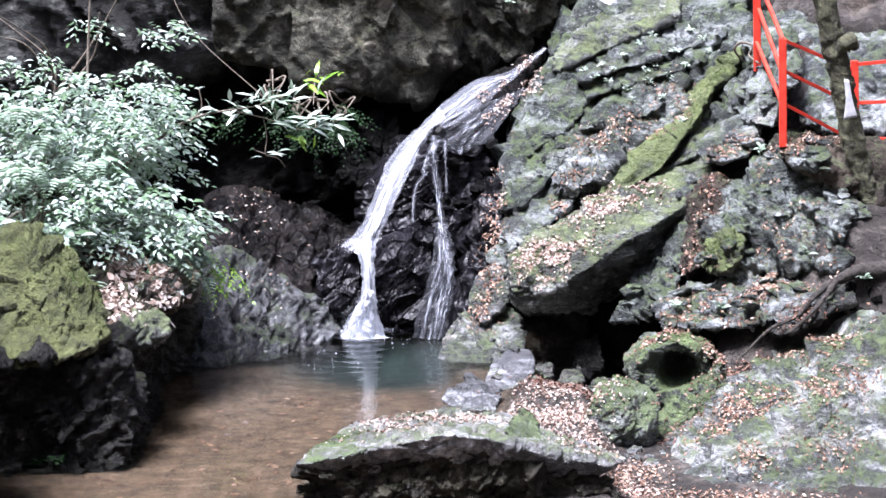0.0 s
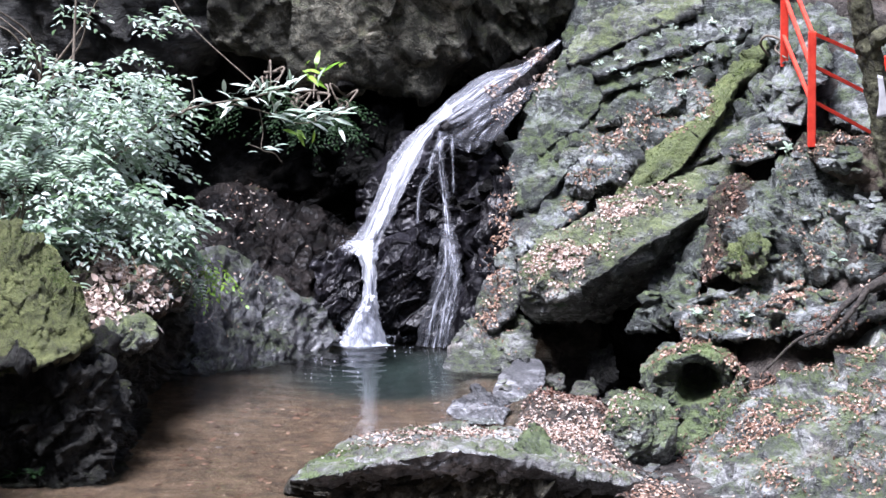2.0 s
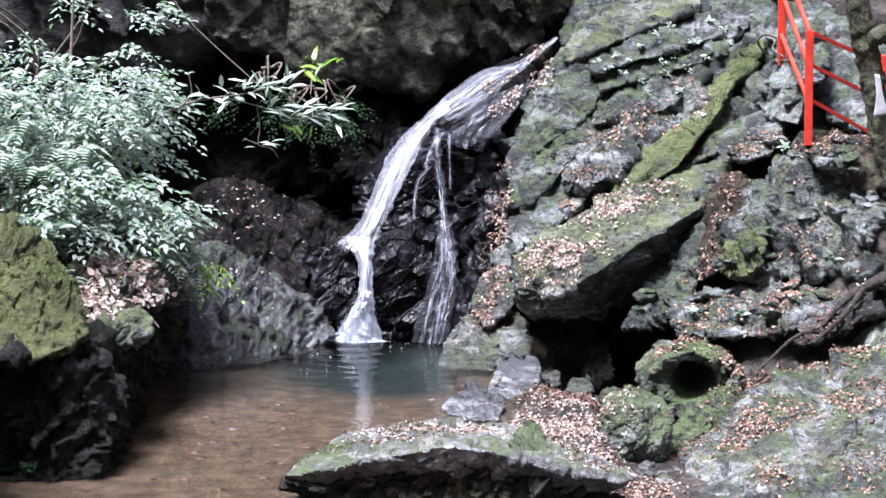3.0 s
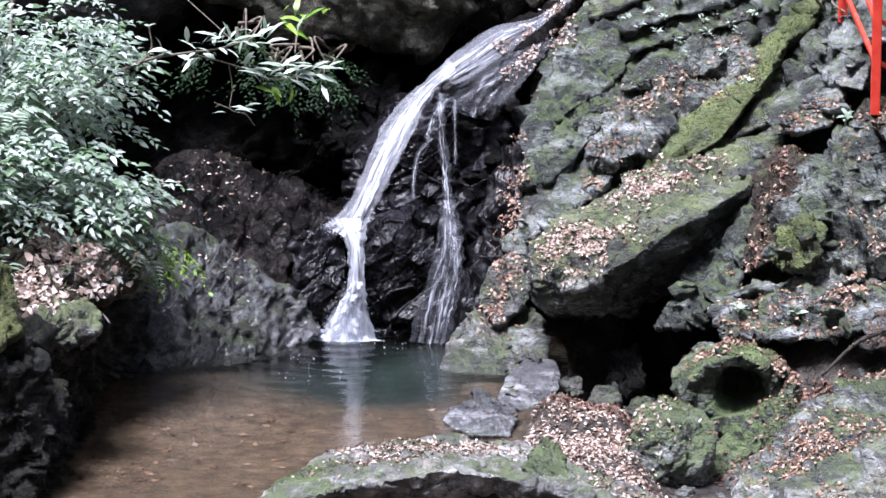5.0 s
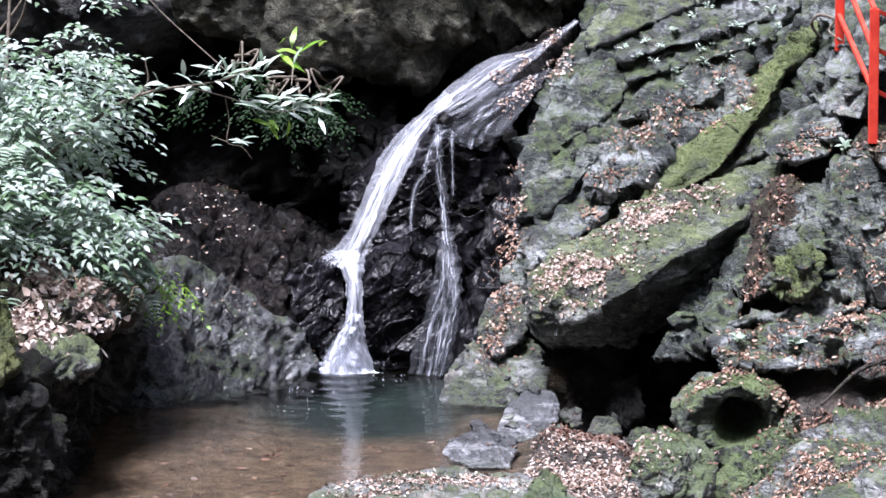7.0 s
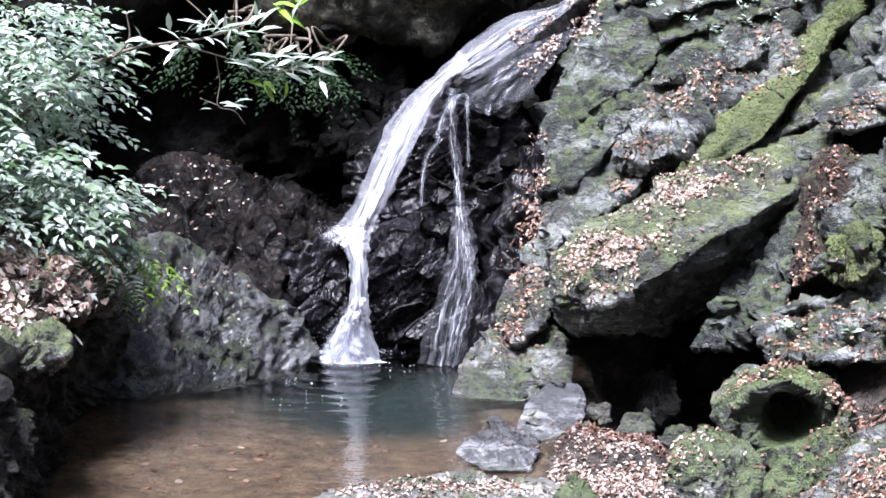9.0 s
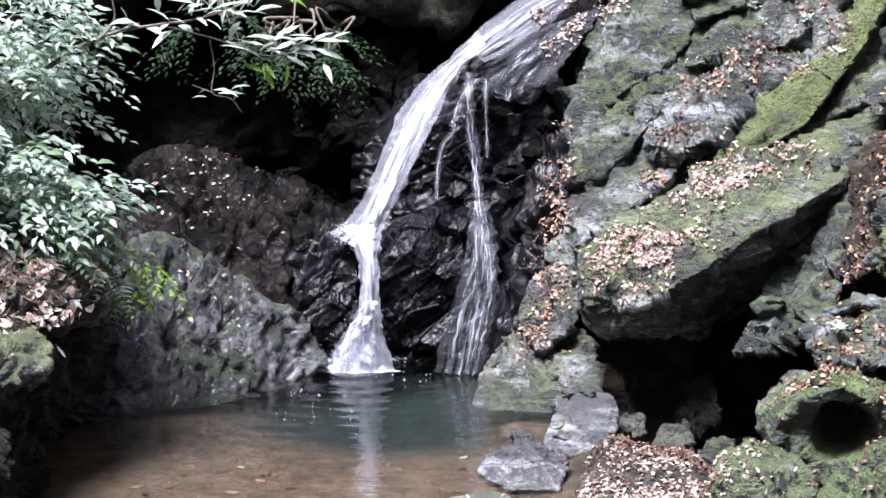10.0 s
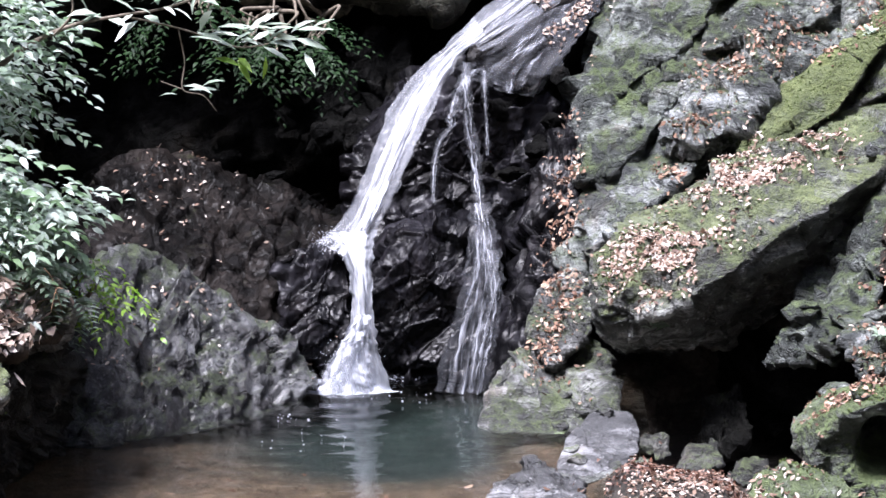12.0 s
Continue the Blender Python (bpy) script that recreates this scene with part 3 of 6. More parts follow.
rock("slope_slab", [(1.60, 21.18, 2.34), (2.06, 21.11, 2.45), (2.52, 21.07, 2.59), (2.72, 21.03, 2.63), (2.51, 20.73, 2.41), (2.15, 20.64, 2.19), (1.76, 20.69, 2.09), (1.49, 20.76, 2.04), (2.54, 21.13, 2.31), (2.18, 21.04, 2.09), (1.78, 21.09, 1.99), (1.51, 21.16, 1.94), (1.63, 21.71, 2.23), (2.76, 21.56, 2.52), (2.55, 21.38, 2.28), (1.52, 21.41, 1.91)], M_MOSS, "mossy slab in the middle of the slope", "rock slab", level=6, crisp=46, amp=0.048, size=0.3, strata=0.03, step=0.13, beds=(0.55, 0.9, 1.9))
rock("slope_slab", [(0.77, 20.79, 1.67), (1.03, 20.84, 1.81), (1.37, 20.92, 2.01), (1.55, 20.92, 2.08), (1.42, 20.61, 1.87), (1.24, 20.45, 1.67), (1.02, 20.29, 1.44), (0.79, 20.18, 1.26), (0.65, 20.28, 1.29), (1.43, 21.00, 1.77), (1.26, 20.84, 1.56), (1.03, 20.68, 1.33), (0.80, 20.57, 1.14), (0.66, 20.67, 1.18), (0.78, 21.32, 1.55), (1.57, 21.45, 1.96), (1.44, 21.25, 1.73), (0.67, 20.92, 1.14)], M_MOSS, "dark mossy slab leaning along the slope", "rock slab", level=6, crisp=46, amp=0.048, size=0.3, strata=0.03, step=0.13, beds=(0.55, 0.9, 1.9))
rock("middle_outcrop", [(1.19, 20.64, 1.69), (1.29, 20.80, 1.87), (1.54, 20.81, 1.98), (1.88, 20.75, 2.05), (2.05, 20.63, 2.01), (1.91, 20.24, 1.88), (1.72, 20.05, 1.64), (1.40, 20.07, 1.54), (1.19, 20.19, 1.57), (1.94, 20.77, 1.75), (1.74, 20.58, 1.51), (1.42, 20.60, 1.40), (1.21, 20.72, 1.43), (1.21, 21.17, 1.57), (2.08, 21.16, 1.89), (1.95, 21.02, 1.72), (1.22, 20.97, 1.40)], M_GREY, "rough blue-grey outcrop of layered rock on the slope", "rock", level=7, crisp=40, amp=0.07, size=0.26, strata=0.05, step=0.1)
rock("slope_slab", [(0.65, 20.23, 1.12), (0.79, 20.32, 1.25), (1.05, 20.39, 1.41), (1.25, 20.43, 1.52), (1.48, 20.29, 1.49), (1.40, 20.01, 1.38), (1.09, 19.95, 1.21), (0.82, 19.81, 0.99), (0.67, 19.73, 0.86), (1.42, 20.44, 1.26), (1.11, 20.38, 1.09), (0.83, 20.24, 0.86), (0.68, 20.16, 0.73), (0.66, 20.76, 0.99), (1.50, 20.82, 1.37), (1.43, 20.69, 1.22), (0.68, 20.41, 0.69)], M_GREY, "grey slab beside the leaf-filled gully", "rock slab", level=6, crisp=46, amp=0.048, size=0.3, strata=0.03, step=0.13, beds=(0.55, 0.9, 1.9))
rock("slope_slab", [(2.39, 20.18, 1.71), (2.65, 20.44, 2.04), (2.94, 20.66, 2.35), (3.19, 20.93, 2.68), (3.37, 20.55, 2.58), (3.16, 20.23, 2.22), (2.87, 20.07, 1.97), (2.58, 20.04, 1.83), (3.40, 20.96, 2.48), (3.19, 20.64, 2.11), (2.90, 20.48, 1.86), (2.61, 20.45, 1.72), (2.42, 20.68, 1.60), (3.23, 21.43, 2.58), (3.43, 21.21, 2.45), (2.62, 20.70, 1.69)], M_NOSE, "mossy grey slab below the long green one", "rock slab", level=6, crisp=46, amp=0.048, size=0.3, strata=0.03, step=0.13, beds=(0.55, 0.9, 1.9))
rock("slope_slab", [(3.22, 21.19, 2.93), (3.35, 21.09, 2.89), (3.47, 20.85, 2.71), (3.48, 20.26, 2.35), (3.28, 20.11, 2.13), (3.06, 20.11, 2.06), (2.96, 20.45, 2.31), (3.52, 20.65, 2.25), (3.31, 20.50, 2.03), (3.09, 20.50, 1.95), (2.99, 20.84, 2.21), (3.26, 21.69, 2.83), (3.52, 21.35, 2.61), (3.54, 20.90, 2.22), (3.01, 21.09, 2.18)], M_MOSS, "mossy slab at the foot of the railing", "rock slab", level=6, crisp=46, amp=0.048, size=0.3, strata=0.03, step=0.13, beds=(0.55, 0.9, 1.9))
rock("slope_slab", [(3.41, 21.30, 3.10), (3.73, 21.31, 3.23), (4.11, 21.11, 3.19), (4.11, 20.41, 2.78), (3.74, 20.33, 2.57), (3.42, 20.58, 2.67), (4.16, 20.86, 2.68), (3.78, 20.78, 2.46), (3.46, 21.03, 2.56), (3.46, 21.80, 3.01), (4.16, 21.61, 3.10), (4.18, 21.11, 2.65), (3.48, 21.28, 2.53)], M_GREY, "grey rock face behind the railing", "rock slab", level=6, crisp=46, amp=0.048, size=0.3, strata=0.03, step=0.13, beds=(0.55, 0.9, 1.9))
rock("mossy_slab", [(1.77, 20.24, 1.63), (2.09, 20.38, 1.88), (2.34, 20.52, 2.10), (2.53, 20.15, 2.02), (2.34, 19.96, 1.78), (2.01, 19.88, 1.59), (1.70, 19.87, 1.46), (1.68, 19.96, 1.52), (2.56, 20.66, 1.89), (2.37, 20.47, 1.65), (2.04, 20.39, 1.45), (1.72, 20.38, 1.32), (1.70, 20.47, 1.39), (1.80, 20.84, 1.50), (2.37, 21.12, 1.97), (2.58, 20.91, 1.86), (1.71, 20.72, 1.35)], M_GREEN, "long mossy green slab tilted along the slope", "rock slab", group="mossy slabs", level=6, crisp=60, amp=0.032, size=0.36, strata=0.02, step=0.2)
rock("mossy_slab", [(2.35, 20.53, 2.11), (2.61, 20.71, 2.37), (2.86, 20.86, 2.60), (2.90, 20.56, 2.52), (2.75, 20.34, 2.27), (2.54, 20.16, 2.03), (2.94, 21.07, 2.40), (2.79, 20.85, 2.15), (2.58, 20.67, 1.90), (2.39, 21.13, 1.98), (2.90, 21.46, 2.48), (2.96, 21.32, 2.38), (2.59, 20.92, 1.87)], M_GREEN, "long mossy green slab tilted along the slope", "rock slab", group="mossy slabs", level=6, crisp=60, amp=0.032, size=0.36, strata=0.02, step=0.2)
rock("mossy_slab", [(2.86, 20.86, 2.61), (3.08, 21.01, 2.82), (3.21, 21.11, 2.96), (3.23, 20.80, 2.87), (3.07, 20.61, 2.63), (2.90, 20.57, 2.53), (3.28, 21.31, 2.75), (3.11, 21.12, 2.51), (2.94, 21.08, 2.41), (2.91, 21.46, 2.49), (3.26, 21.71, 2.84), (3.30, 21.56, 2.73), (2.96, 21.33, 2.38)], M_GREEN, "long mossy green slab tilted along the slope", "rock slab", group="mossy slabs", level=6, crisp=60, amp=0.032, size=0.36, strata=0.02, step=0.2)
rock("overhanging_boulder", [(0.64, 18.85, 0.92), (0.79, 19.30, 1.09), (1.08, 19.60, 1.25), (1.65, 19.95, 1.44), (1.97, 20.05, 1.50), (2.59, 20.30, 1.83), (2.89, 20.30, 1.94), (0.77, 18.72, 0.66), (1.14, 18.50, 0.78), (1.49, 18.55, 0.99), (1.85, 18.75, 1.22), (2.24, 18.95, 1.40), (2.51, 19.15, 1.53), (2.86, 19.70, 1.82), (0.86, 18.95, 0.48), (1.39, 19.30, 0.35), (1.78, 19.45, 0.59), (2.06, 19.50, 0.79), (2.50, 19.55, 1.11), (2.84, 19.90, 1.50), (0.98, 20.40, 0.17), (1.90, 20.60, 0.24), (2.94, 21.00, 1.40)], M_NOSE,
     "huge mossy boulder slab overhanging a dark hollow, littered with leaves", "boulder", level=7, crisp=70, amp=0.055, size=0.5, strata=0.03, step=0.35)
rock("dark_rib", [(2.02, 18.94, 0.74), (2.23, 19.05, 1.01), (2.54, 19.28, 1.38), (2.75, 19.50, 1.67), (2.81, 18.94, 1.36), (2.62, 18.59, 1.08), (2.24, 18.42, 0.85), (1.99, 18.48, 0.66), (2.53, 20.05, 0.64), (2.88, 20.05, 1.14)], M_MOSS,
     "shaded mossy rib of rock under the boulder", "rock", amp=0.06, size=0.35)
rock("mossy_wedge", [(1.69, 18.13, 0.53), (1.83, 18.13, 0.69), (2.08, 18.19, 0.90), (2.39, 18.13, 1.01), (2.31, 17.89, 0.85), (2.01, 17.89, 0.61), (2.31, 18.82, 0.56), (1.96, 18.71, 0.47)], M_MOSS, "pointed mossy wedge of rock over the hollow", "rock", amp=0.035, size=0.3)
rock("hollow_wall", [(1.56, 19.94, 0.30), (2.47, 20.05, 0.64), (2.44, 18.94, 0.17), (2.03, 18.94, -0.13), (1.66, 19.61, -0.24), (2.54, 20.91, -0.05), (1.62, 20.91, -0.56)], M_SHADE, "rock at the back of the hollow, its shade coloured black", "rock", amp=0.06, size=0.4)
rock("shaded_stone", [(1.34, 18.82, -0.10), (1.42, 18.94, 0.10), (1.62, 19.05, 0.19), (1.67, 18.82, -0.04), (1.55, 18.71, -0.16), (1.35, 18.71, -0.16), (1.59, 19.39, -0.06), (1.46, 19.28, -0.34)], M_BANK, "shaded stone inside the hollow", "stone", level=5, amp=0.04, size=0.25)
for corners in ([(1.15, 18.13, -0.10), (1.24, 18.25, 0.01), (1.42, 18.25, 0.03), (1.46, 18.07, -0.06), (1.28, 17.89, -0.10), (1.37, 18.48, -0.19)],
                [(1.46, 18.01, -0.13), (1.58, 18.13, -0.03), (1.72, 18.07, -0.04), (1.70, 17.89, -0.13), (1.56, 17.77, -0.12), (1.65, 18.36, -0.22)],
                [(0.90, 18.36, -0.04), (0.99, 18.48, 0.05), (1.13, 18.48, 0.02), (1.16, 18.30, -0.06), (1.01, 18.13, -0.07), (1.06, 18.71, -0.13)]):
    rock("cobble", corners, M_DARK, "dark cobble on the floor of the hollow", "stone", level=5, amp=0.02, size=0.2, group="cobbles in the hollow")
rock("leafy_bank_rock", [(2.57, 19.05, 1.75), (2.80, 19.28, 1.89), (2.99, 18.94, 1.83), (2.89, 18.48, 1.45), (2.67, 18.13, 1.12), (2.44, 18.13, 1.01), (2.63, 18.71, 1.40), (3.01, 19.61, 1.35), (2.60, 18.94, 0.94)], M_SOIL, "steep soil gully full of red-brown leaves", "soil bank", amp=0.05, size=0.3)
rock("stacked_rock", [(2.69, 19.72, 2.08), (2.91, 19.94, 2.29), (3.27, 19.72, 2.41), (3.29, 19.16, 2.29), (3.15, 18.88, 2.10), (2.70, 19.22, 1.95), (3.39, 20.48, 2.10), (2.84, 20.37, 1.88)], M_GREY, "grey flat-topped rock below the railing", "rock", amp=0.03, size=0.4, strata=0.05, step=0.14)
rock("stacked_rock", [(3.05, 20.27, 2.56), (3.24, 20.27, 2.80), (3.38, 19.94, 2.86), (3.50, 19.28, 2.53), (3.42, 19.05, 2.37), (3.10, 19.50, 2.35), (3.63, 20.48, 2.28), (3.26, 21.01, 2.39)], M_GREY, "broken grey rocks below the railing", "rock", amp=0.035, size=0.4, strata=0.05, step=0.14)
rock("stacked_rock", [(3.24, 20.91, 3.09), (3.45, 20.91, 3.27), (3.70, 20.27, 3.17), (3.75, 19.61, 2.83), (3.56, 19.50, 2.64), (3.30, 20.27, 2.80), (3.84, 21.32, 2.91), (3.46, 21.73, 2.92)], M_MOSS, "grey rock behind the railing posts", "rock", amp=0.04, size=0.45, strata=0.04)
rock("path_bank", [(3.31, 18.94, 2.18), (3.52, 18.94, 2.32), (3.99, 18.82, 2.34), (4.90, 18.71, 2.27), (4.83, 18.13, 1.40), (3.91, 18.13, 2.09), (3.48, 18.25, 2.15), (3.68, 19.83, 1.79), (5.15, 20.05, 1.74)], M_SOIL, "trodden earth bank under the railing, strewn with leaves", "bank", amp=0.05, size=0.4)
rock("bank_rock", [(3.70, 20.05, 2.47), (3.98, 20.48, 2.89), (4.45, 20.48, 3.13), (5.14, 20.27, 3.28), (5.02, 19.39, 2.22), (4.20, 19.39, 2.22), (3.70, 19.61, 2.30), (5.48, 22.13, 2.67), (4.21, 22.13, 2.54)], M_GREY, "grey rocks behind the railing", "rock", amp=0.07, size=0.5, strata=0.06)
rock("mossy_outcrop", [(2.71, 18.30, 1.36), (2.82, 18.65, 1.73), (3.01, 18.82, 1.87), (3.58, 18.65, 2.14), (4.04, 18.30, 2.10), (4.08, 17.71, 1.60), (3.99, 17.41, 1.26), (3.30, 17.53, 1.15), (2.83, 17.71, 1.09), (2.62, 17.89, 1.13), (3.77, 19.61, 1.82), (4.13, 18.71, 1.11), (2.95, 18.94, 1.12)], M_MOSS,
     "broad mossy outcrop with loose stones and leaves", "rock", level=7, amp=0.11, size=0.4, strata=0.07, step=0.2)
rock("moss_cushion", [(2.62, 17.77, 1.19), (2.68, 17.89, 1.39), (2.85, 18.01, 1.52), (3.02, 17.83, 1.46), (2.98, 17.59, 1.26), (2.74, 17.53, 1.15), (2.95, 18.36, 1.24)], M_GREEN, "bright green cushion of moss on the outcrop", "moss", level=6, amp=0.05, size=0.14)
rock("leafy_ledge", [(2.16, 17.77, 0.79), (2.43, 17.95, 0.98), (2.89, 17.77, 1.07), (3.52, 17.53, 1.10), (3.75, 17.17, 1.03), (3.44, 16.86, 0.83), (2.76, 17.05, 0.71), (2.18, 17.29, 0.64), (3.62, 18.25, 0.68), (2.38, 18.36, 0.54)], M_GREY,
     "grey ledge strewn with brown leaves and moss tufts", "rock ledge", level=6, amp=0.07, size=0.35, strata=0.05, step=0.16)
rock("slate_ledge", [(3.16, 16.98, 0.72), (3.38, 17.23, 0.89), (3.85, 17.17, 1.12), (4.04, 16.92, 1.04), (3.70, 16.74, 0.88), (3.31, 16.68, 0.72), (4.00, 17.77, 0.78), (3.42, 17.53, 0.62)], M_DARK, "dark split slabs of slate under a tree root", "rock ledge", amp=0.05, size=0.25, strata=0.08, step=0.1)
rock("hollow_rock", [(1.79, 17.20, 0.38), (1.90, 17.35, 0.46), (2.17, 17.50, 0.55), (2.62, 17.50, 0.58), (2.70, 17.30, 0.53), (1.82, 16.85, 0.28), (2.03, 16.80, 0.56), (2.31, 16.75, 0.68), (2.60, 16.80, 0.54), (2.69, 16.90, 0.22), (1.99, 16.80, 0.03), (2.30, 16.75, -0.00), (2.61, 16.85, 0.06), (1.94, 18.00, 0.16), (2.74, 18.00, 0.28), (2.35, 17.60, -0.34)], M_BOULDER,
     "mossy rock with a round dark hole in it", "rock", level=7, crisp=36, amp=0.035, size=0.35, dents=[((2.32, 16.75, 0.34), 0.165, (0.02, 0.75, -0.02))])
rock("round_moss_boulder", [(1.40, 15.95, 0.22), (1.48, 16.15, 0.37), (1.65, 16.35, 0.40), (1.85, 16.35, 0.40), (2.05, 16.20, 0.31), (2.09, 16.00, 0.15), (1.73, 15.90, 0.39), (1.73, 15.75, 0.16), (1.68, 15.75, -0.10), (1.96, 15.80, -0.03), (2.06, 15.95, -0.17), (1.84, 15.85, -0.29), (1.53, 15.85, -0.23), (1.40, 15.90, -0.01), (1.89, 17.00, 0.08), (2.10, 16.90, -0.32), (1.58, 16.90, -0.49)], M_BOULDER,
     "rounded green mossy boulder above the leaf-covered shore", "boulder", level=6, crisp=18, amp=0.03, size=0.3)
rock("mossy_strip_rock", [(2.08, 16.55, 0.00), (2.33, 16.68, 0.21), (2.74, 16.80, 0.41), (2.77, 16.55, 0.27), (2.51, 16.24, 0.05), (2.20, 16.05, -0.17), (2.08, 16.17, -0.17), (2.74, 17.29, 0.05), (2.26, 16.80, -0.32)], M_BOULDER, "mossy green rock strip beside a dark crack", "rock", amp=0.05, size=0.3)
for corners in ([(2.00, 16.24, -0.27), (2.09, 16.36, -0.20), (2.22, 16.30, -0.21), (2.23, 16.11, -0.30), (2.09, 16.05, -0.33), (2.17, 16.55, -0.37)],
                [(2.25, 16.36, -0.15), (2.35, 16.49, -0.04), (2.47, 16.36, -0.06), (2.42, 16.17, -0.18), (2.29, 16.11, -0.21), (2.39, 16.68, -0.23)]):
    rock("wedged_stone", corners, M_DARK, "small dark stone wedged between boulders", "stone", level=5, amp=0.02, size=0.2, group="wedged stones")
rock("shore_slab", [(2.04, 15.00, -0.29), (2.19, 15.92, -0.18), (2.78, 16.61, 0.23), (3.36, 16.98, 0.58), (4.06, 17.05, 0.84), (4.74, 16.92, 0.98), (4.81, 15.92, 0.02), (4.81, 13.57, -0.36), (2.00, 13.85, -0.40), (3.46, 17.77, 0.22), (4.91, 17.77, 0.44), (2.16, 15.53, -0.78)], M_SHOAL,
     "large sloping grey slab with moss patches and orange leaves", "rock slab", level=7, amp=0.08, size=0.55, strata=0.04, step=0.4)
rock("slab_shoulder", [(3.82, 16.43, 0.55), (4.14, 16.55, 0.79), (4.79, 16.55, 0.90), (4.64, 15.53, -0.09), (4.11, 15.53, 0.03), (3.91, 15.92, 0.24), (4.82, 17.29, 0.45), (4.35, 16.30, -0.24)], M_SHOAL, "mossy rock shoulder at the edge of the slab", "rock", amp=0.07, size=0.4)
# Dark filler rock where there is only shade under the root.
rock("root_hollow", [(3.78, 17.47, 1.08), (4.29, 17.53, 1.24), (4.95, 17.53, 1.24), (4.90, 17.17, 0.70), (4.24, 17.11, 0.83), (3.80, 17.17, 0.87), (5.10, 18.25, 0.80), (4.07, 18.25, 0.80)], M_SHADE, "black-coloured rock standing for the shade under the tree root", "rock", amp=0.05, size=0.3)
rock("root_bank", [(3.92, 18.13, 1.51), (4.37, 18.13, 1.63), (4.98, 17.77, 1.69), (4.95, 17.53, 1.07), (4.31, 17.65, 1.15), (3.94, 17.77, 1.19), (5.21, 18.94, 1.17), (4.16, 18.94, 1.23)], M_SOIL, "earth bank held by tree roots", "bank", amp=0.06, size=0.3)

# ---- rocks at the water's edge ----
rock("shore_boulder", [(-0.03, 18.94, -0.01), (0.04, 19.16, 0.18), (0.28, 19.50, 0.36), (0.58, 19.61, 0.41), (0.81, 19.39, 0.31), (0.91, 19.05, 0.20), (0.83, 18.77, 0.06), (0.51, 18.65, -0.03), (0.10, 18.71, -0.04), (0.71, 20.05, 0.16), (0.23, 19.94, -0.07), (0.45, 18.94, -0.31)], M_SLAB, "grey boulder at the edge of the pool", "boulder", level=6, amp=0.05, size=0.35)
rock("leafy_shore_rock", [(0.31, 19.50, 0.38), (0.38, 19.83, 0.63), (0.59, 19.94, 0.76), (0.74, 19.72, 0.73), (0.69, 19.33, 0.44), (0.46, 19.28, 0.27), (0.66, 20.37, 0.46), (0.36, 20.16, 0.26)], M_SLAB, "sloping rock carpeted with fallen leaves beside the fall", "rock", amp=0.04, size=0.3)
rock("smooth_shore_rock", [(0.43, 17.65, -0.03), (0.50, 18.13, 0.10), (0.71, 18.48, 0.22), (0.93, 18.36, 0.19), (0.95, 18.01, 0.05), (0.77, 17.65, -0.03), (0.54, 17.41, -0.06), (0.86, 18.94, -0.07), (0.62, 18.13, -0.28)], M_PALE, "smooth grey rock sloping out of the water", "rock", amp=0.016, size=0.4)
rock("pale_shore_stone", [(0.02, 16.98, 0.02), (0.09, 17.17, 0.09), (0.26, 17.35, 0.15), (0.51, 17.29, 0.11), (0.61, 17.05, 0.04), (0.53, 16.68, -0.03), (0.20, 16.68, -0.04), (0.37, 17.65, -0.09), (0.31, 17.05, -0.22)], M_PALE, "pale speckled stone in the shallow water", "stone", amp=0.03, size=0.25)
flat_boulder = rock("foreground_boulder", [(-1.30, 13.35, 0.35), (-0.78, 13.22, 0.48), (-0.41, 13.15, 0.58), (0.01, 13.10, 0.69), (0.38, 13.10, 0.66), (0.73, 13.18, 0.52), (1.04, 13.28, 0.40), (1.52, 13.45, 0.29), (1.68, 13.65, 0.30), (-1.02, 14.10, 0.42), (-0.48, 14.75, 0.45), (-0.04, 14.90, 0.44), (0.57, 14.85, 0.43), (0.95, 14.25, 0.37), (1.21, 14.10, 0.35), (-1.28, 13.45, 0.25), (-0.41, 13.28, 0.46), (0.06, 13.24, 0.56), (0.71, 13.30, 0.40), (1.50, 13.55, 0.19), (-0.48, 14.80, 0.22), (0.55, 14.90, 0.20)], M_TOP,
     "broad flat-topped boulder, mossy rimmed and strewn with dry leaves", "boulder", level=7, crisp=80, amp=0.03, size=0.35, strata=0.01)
under = rock("underside", [(-1.25, 13.47, 0.26), (-0.41, 13.31, 0.46), (0.01, 13.27, 0.55), (0.43, 13.27, 0.53), (1.00, 13.42, 0.30), (1.50, 13.60, 0.18), (-1.28, 13.42, -0.08), (0.06, 13.25, 0.00), (1.58, 13.50, -0.08), (-0.92, 14.60, -0.24), (0.55, 14.70, -0.15), (-0.92, 14.60, -0.74), (1.05, 14.60, -0.73), (-1.26, 13.45, -0.41), (1.57, 13.52, -0.41)], M_UNDER, "stained side of the boulder, darkened for the shade under its rim", "", level=7, crisp=50, amp=0.075, size=0.3)
moss_block = rock("moss_block", [(0.59, 13.50, 0.61), (0.67, 14.20, 0.57), (0.75, 14.50, 0.56), (0.81, 14.40, 0.55), (0.89, 13.90, 0.47), (0.90, 13.40, 0.44), (0.73, 13.25, 0.51), (0.67, 13.50, 0.38), (0.84, 13.60, 0.30)], M_BOULDER, "mossy block standing on the boulder", "", level=6, crisp=40, amp=0.03, size=0.3)
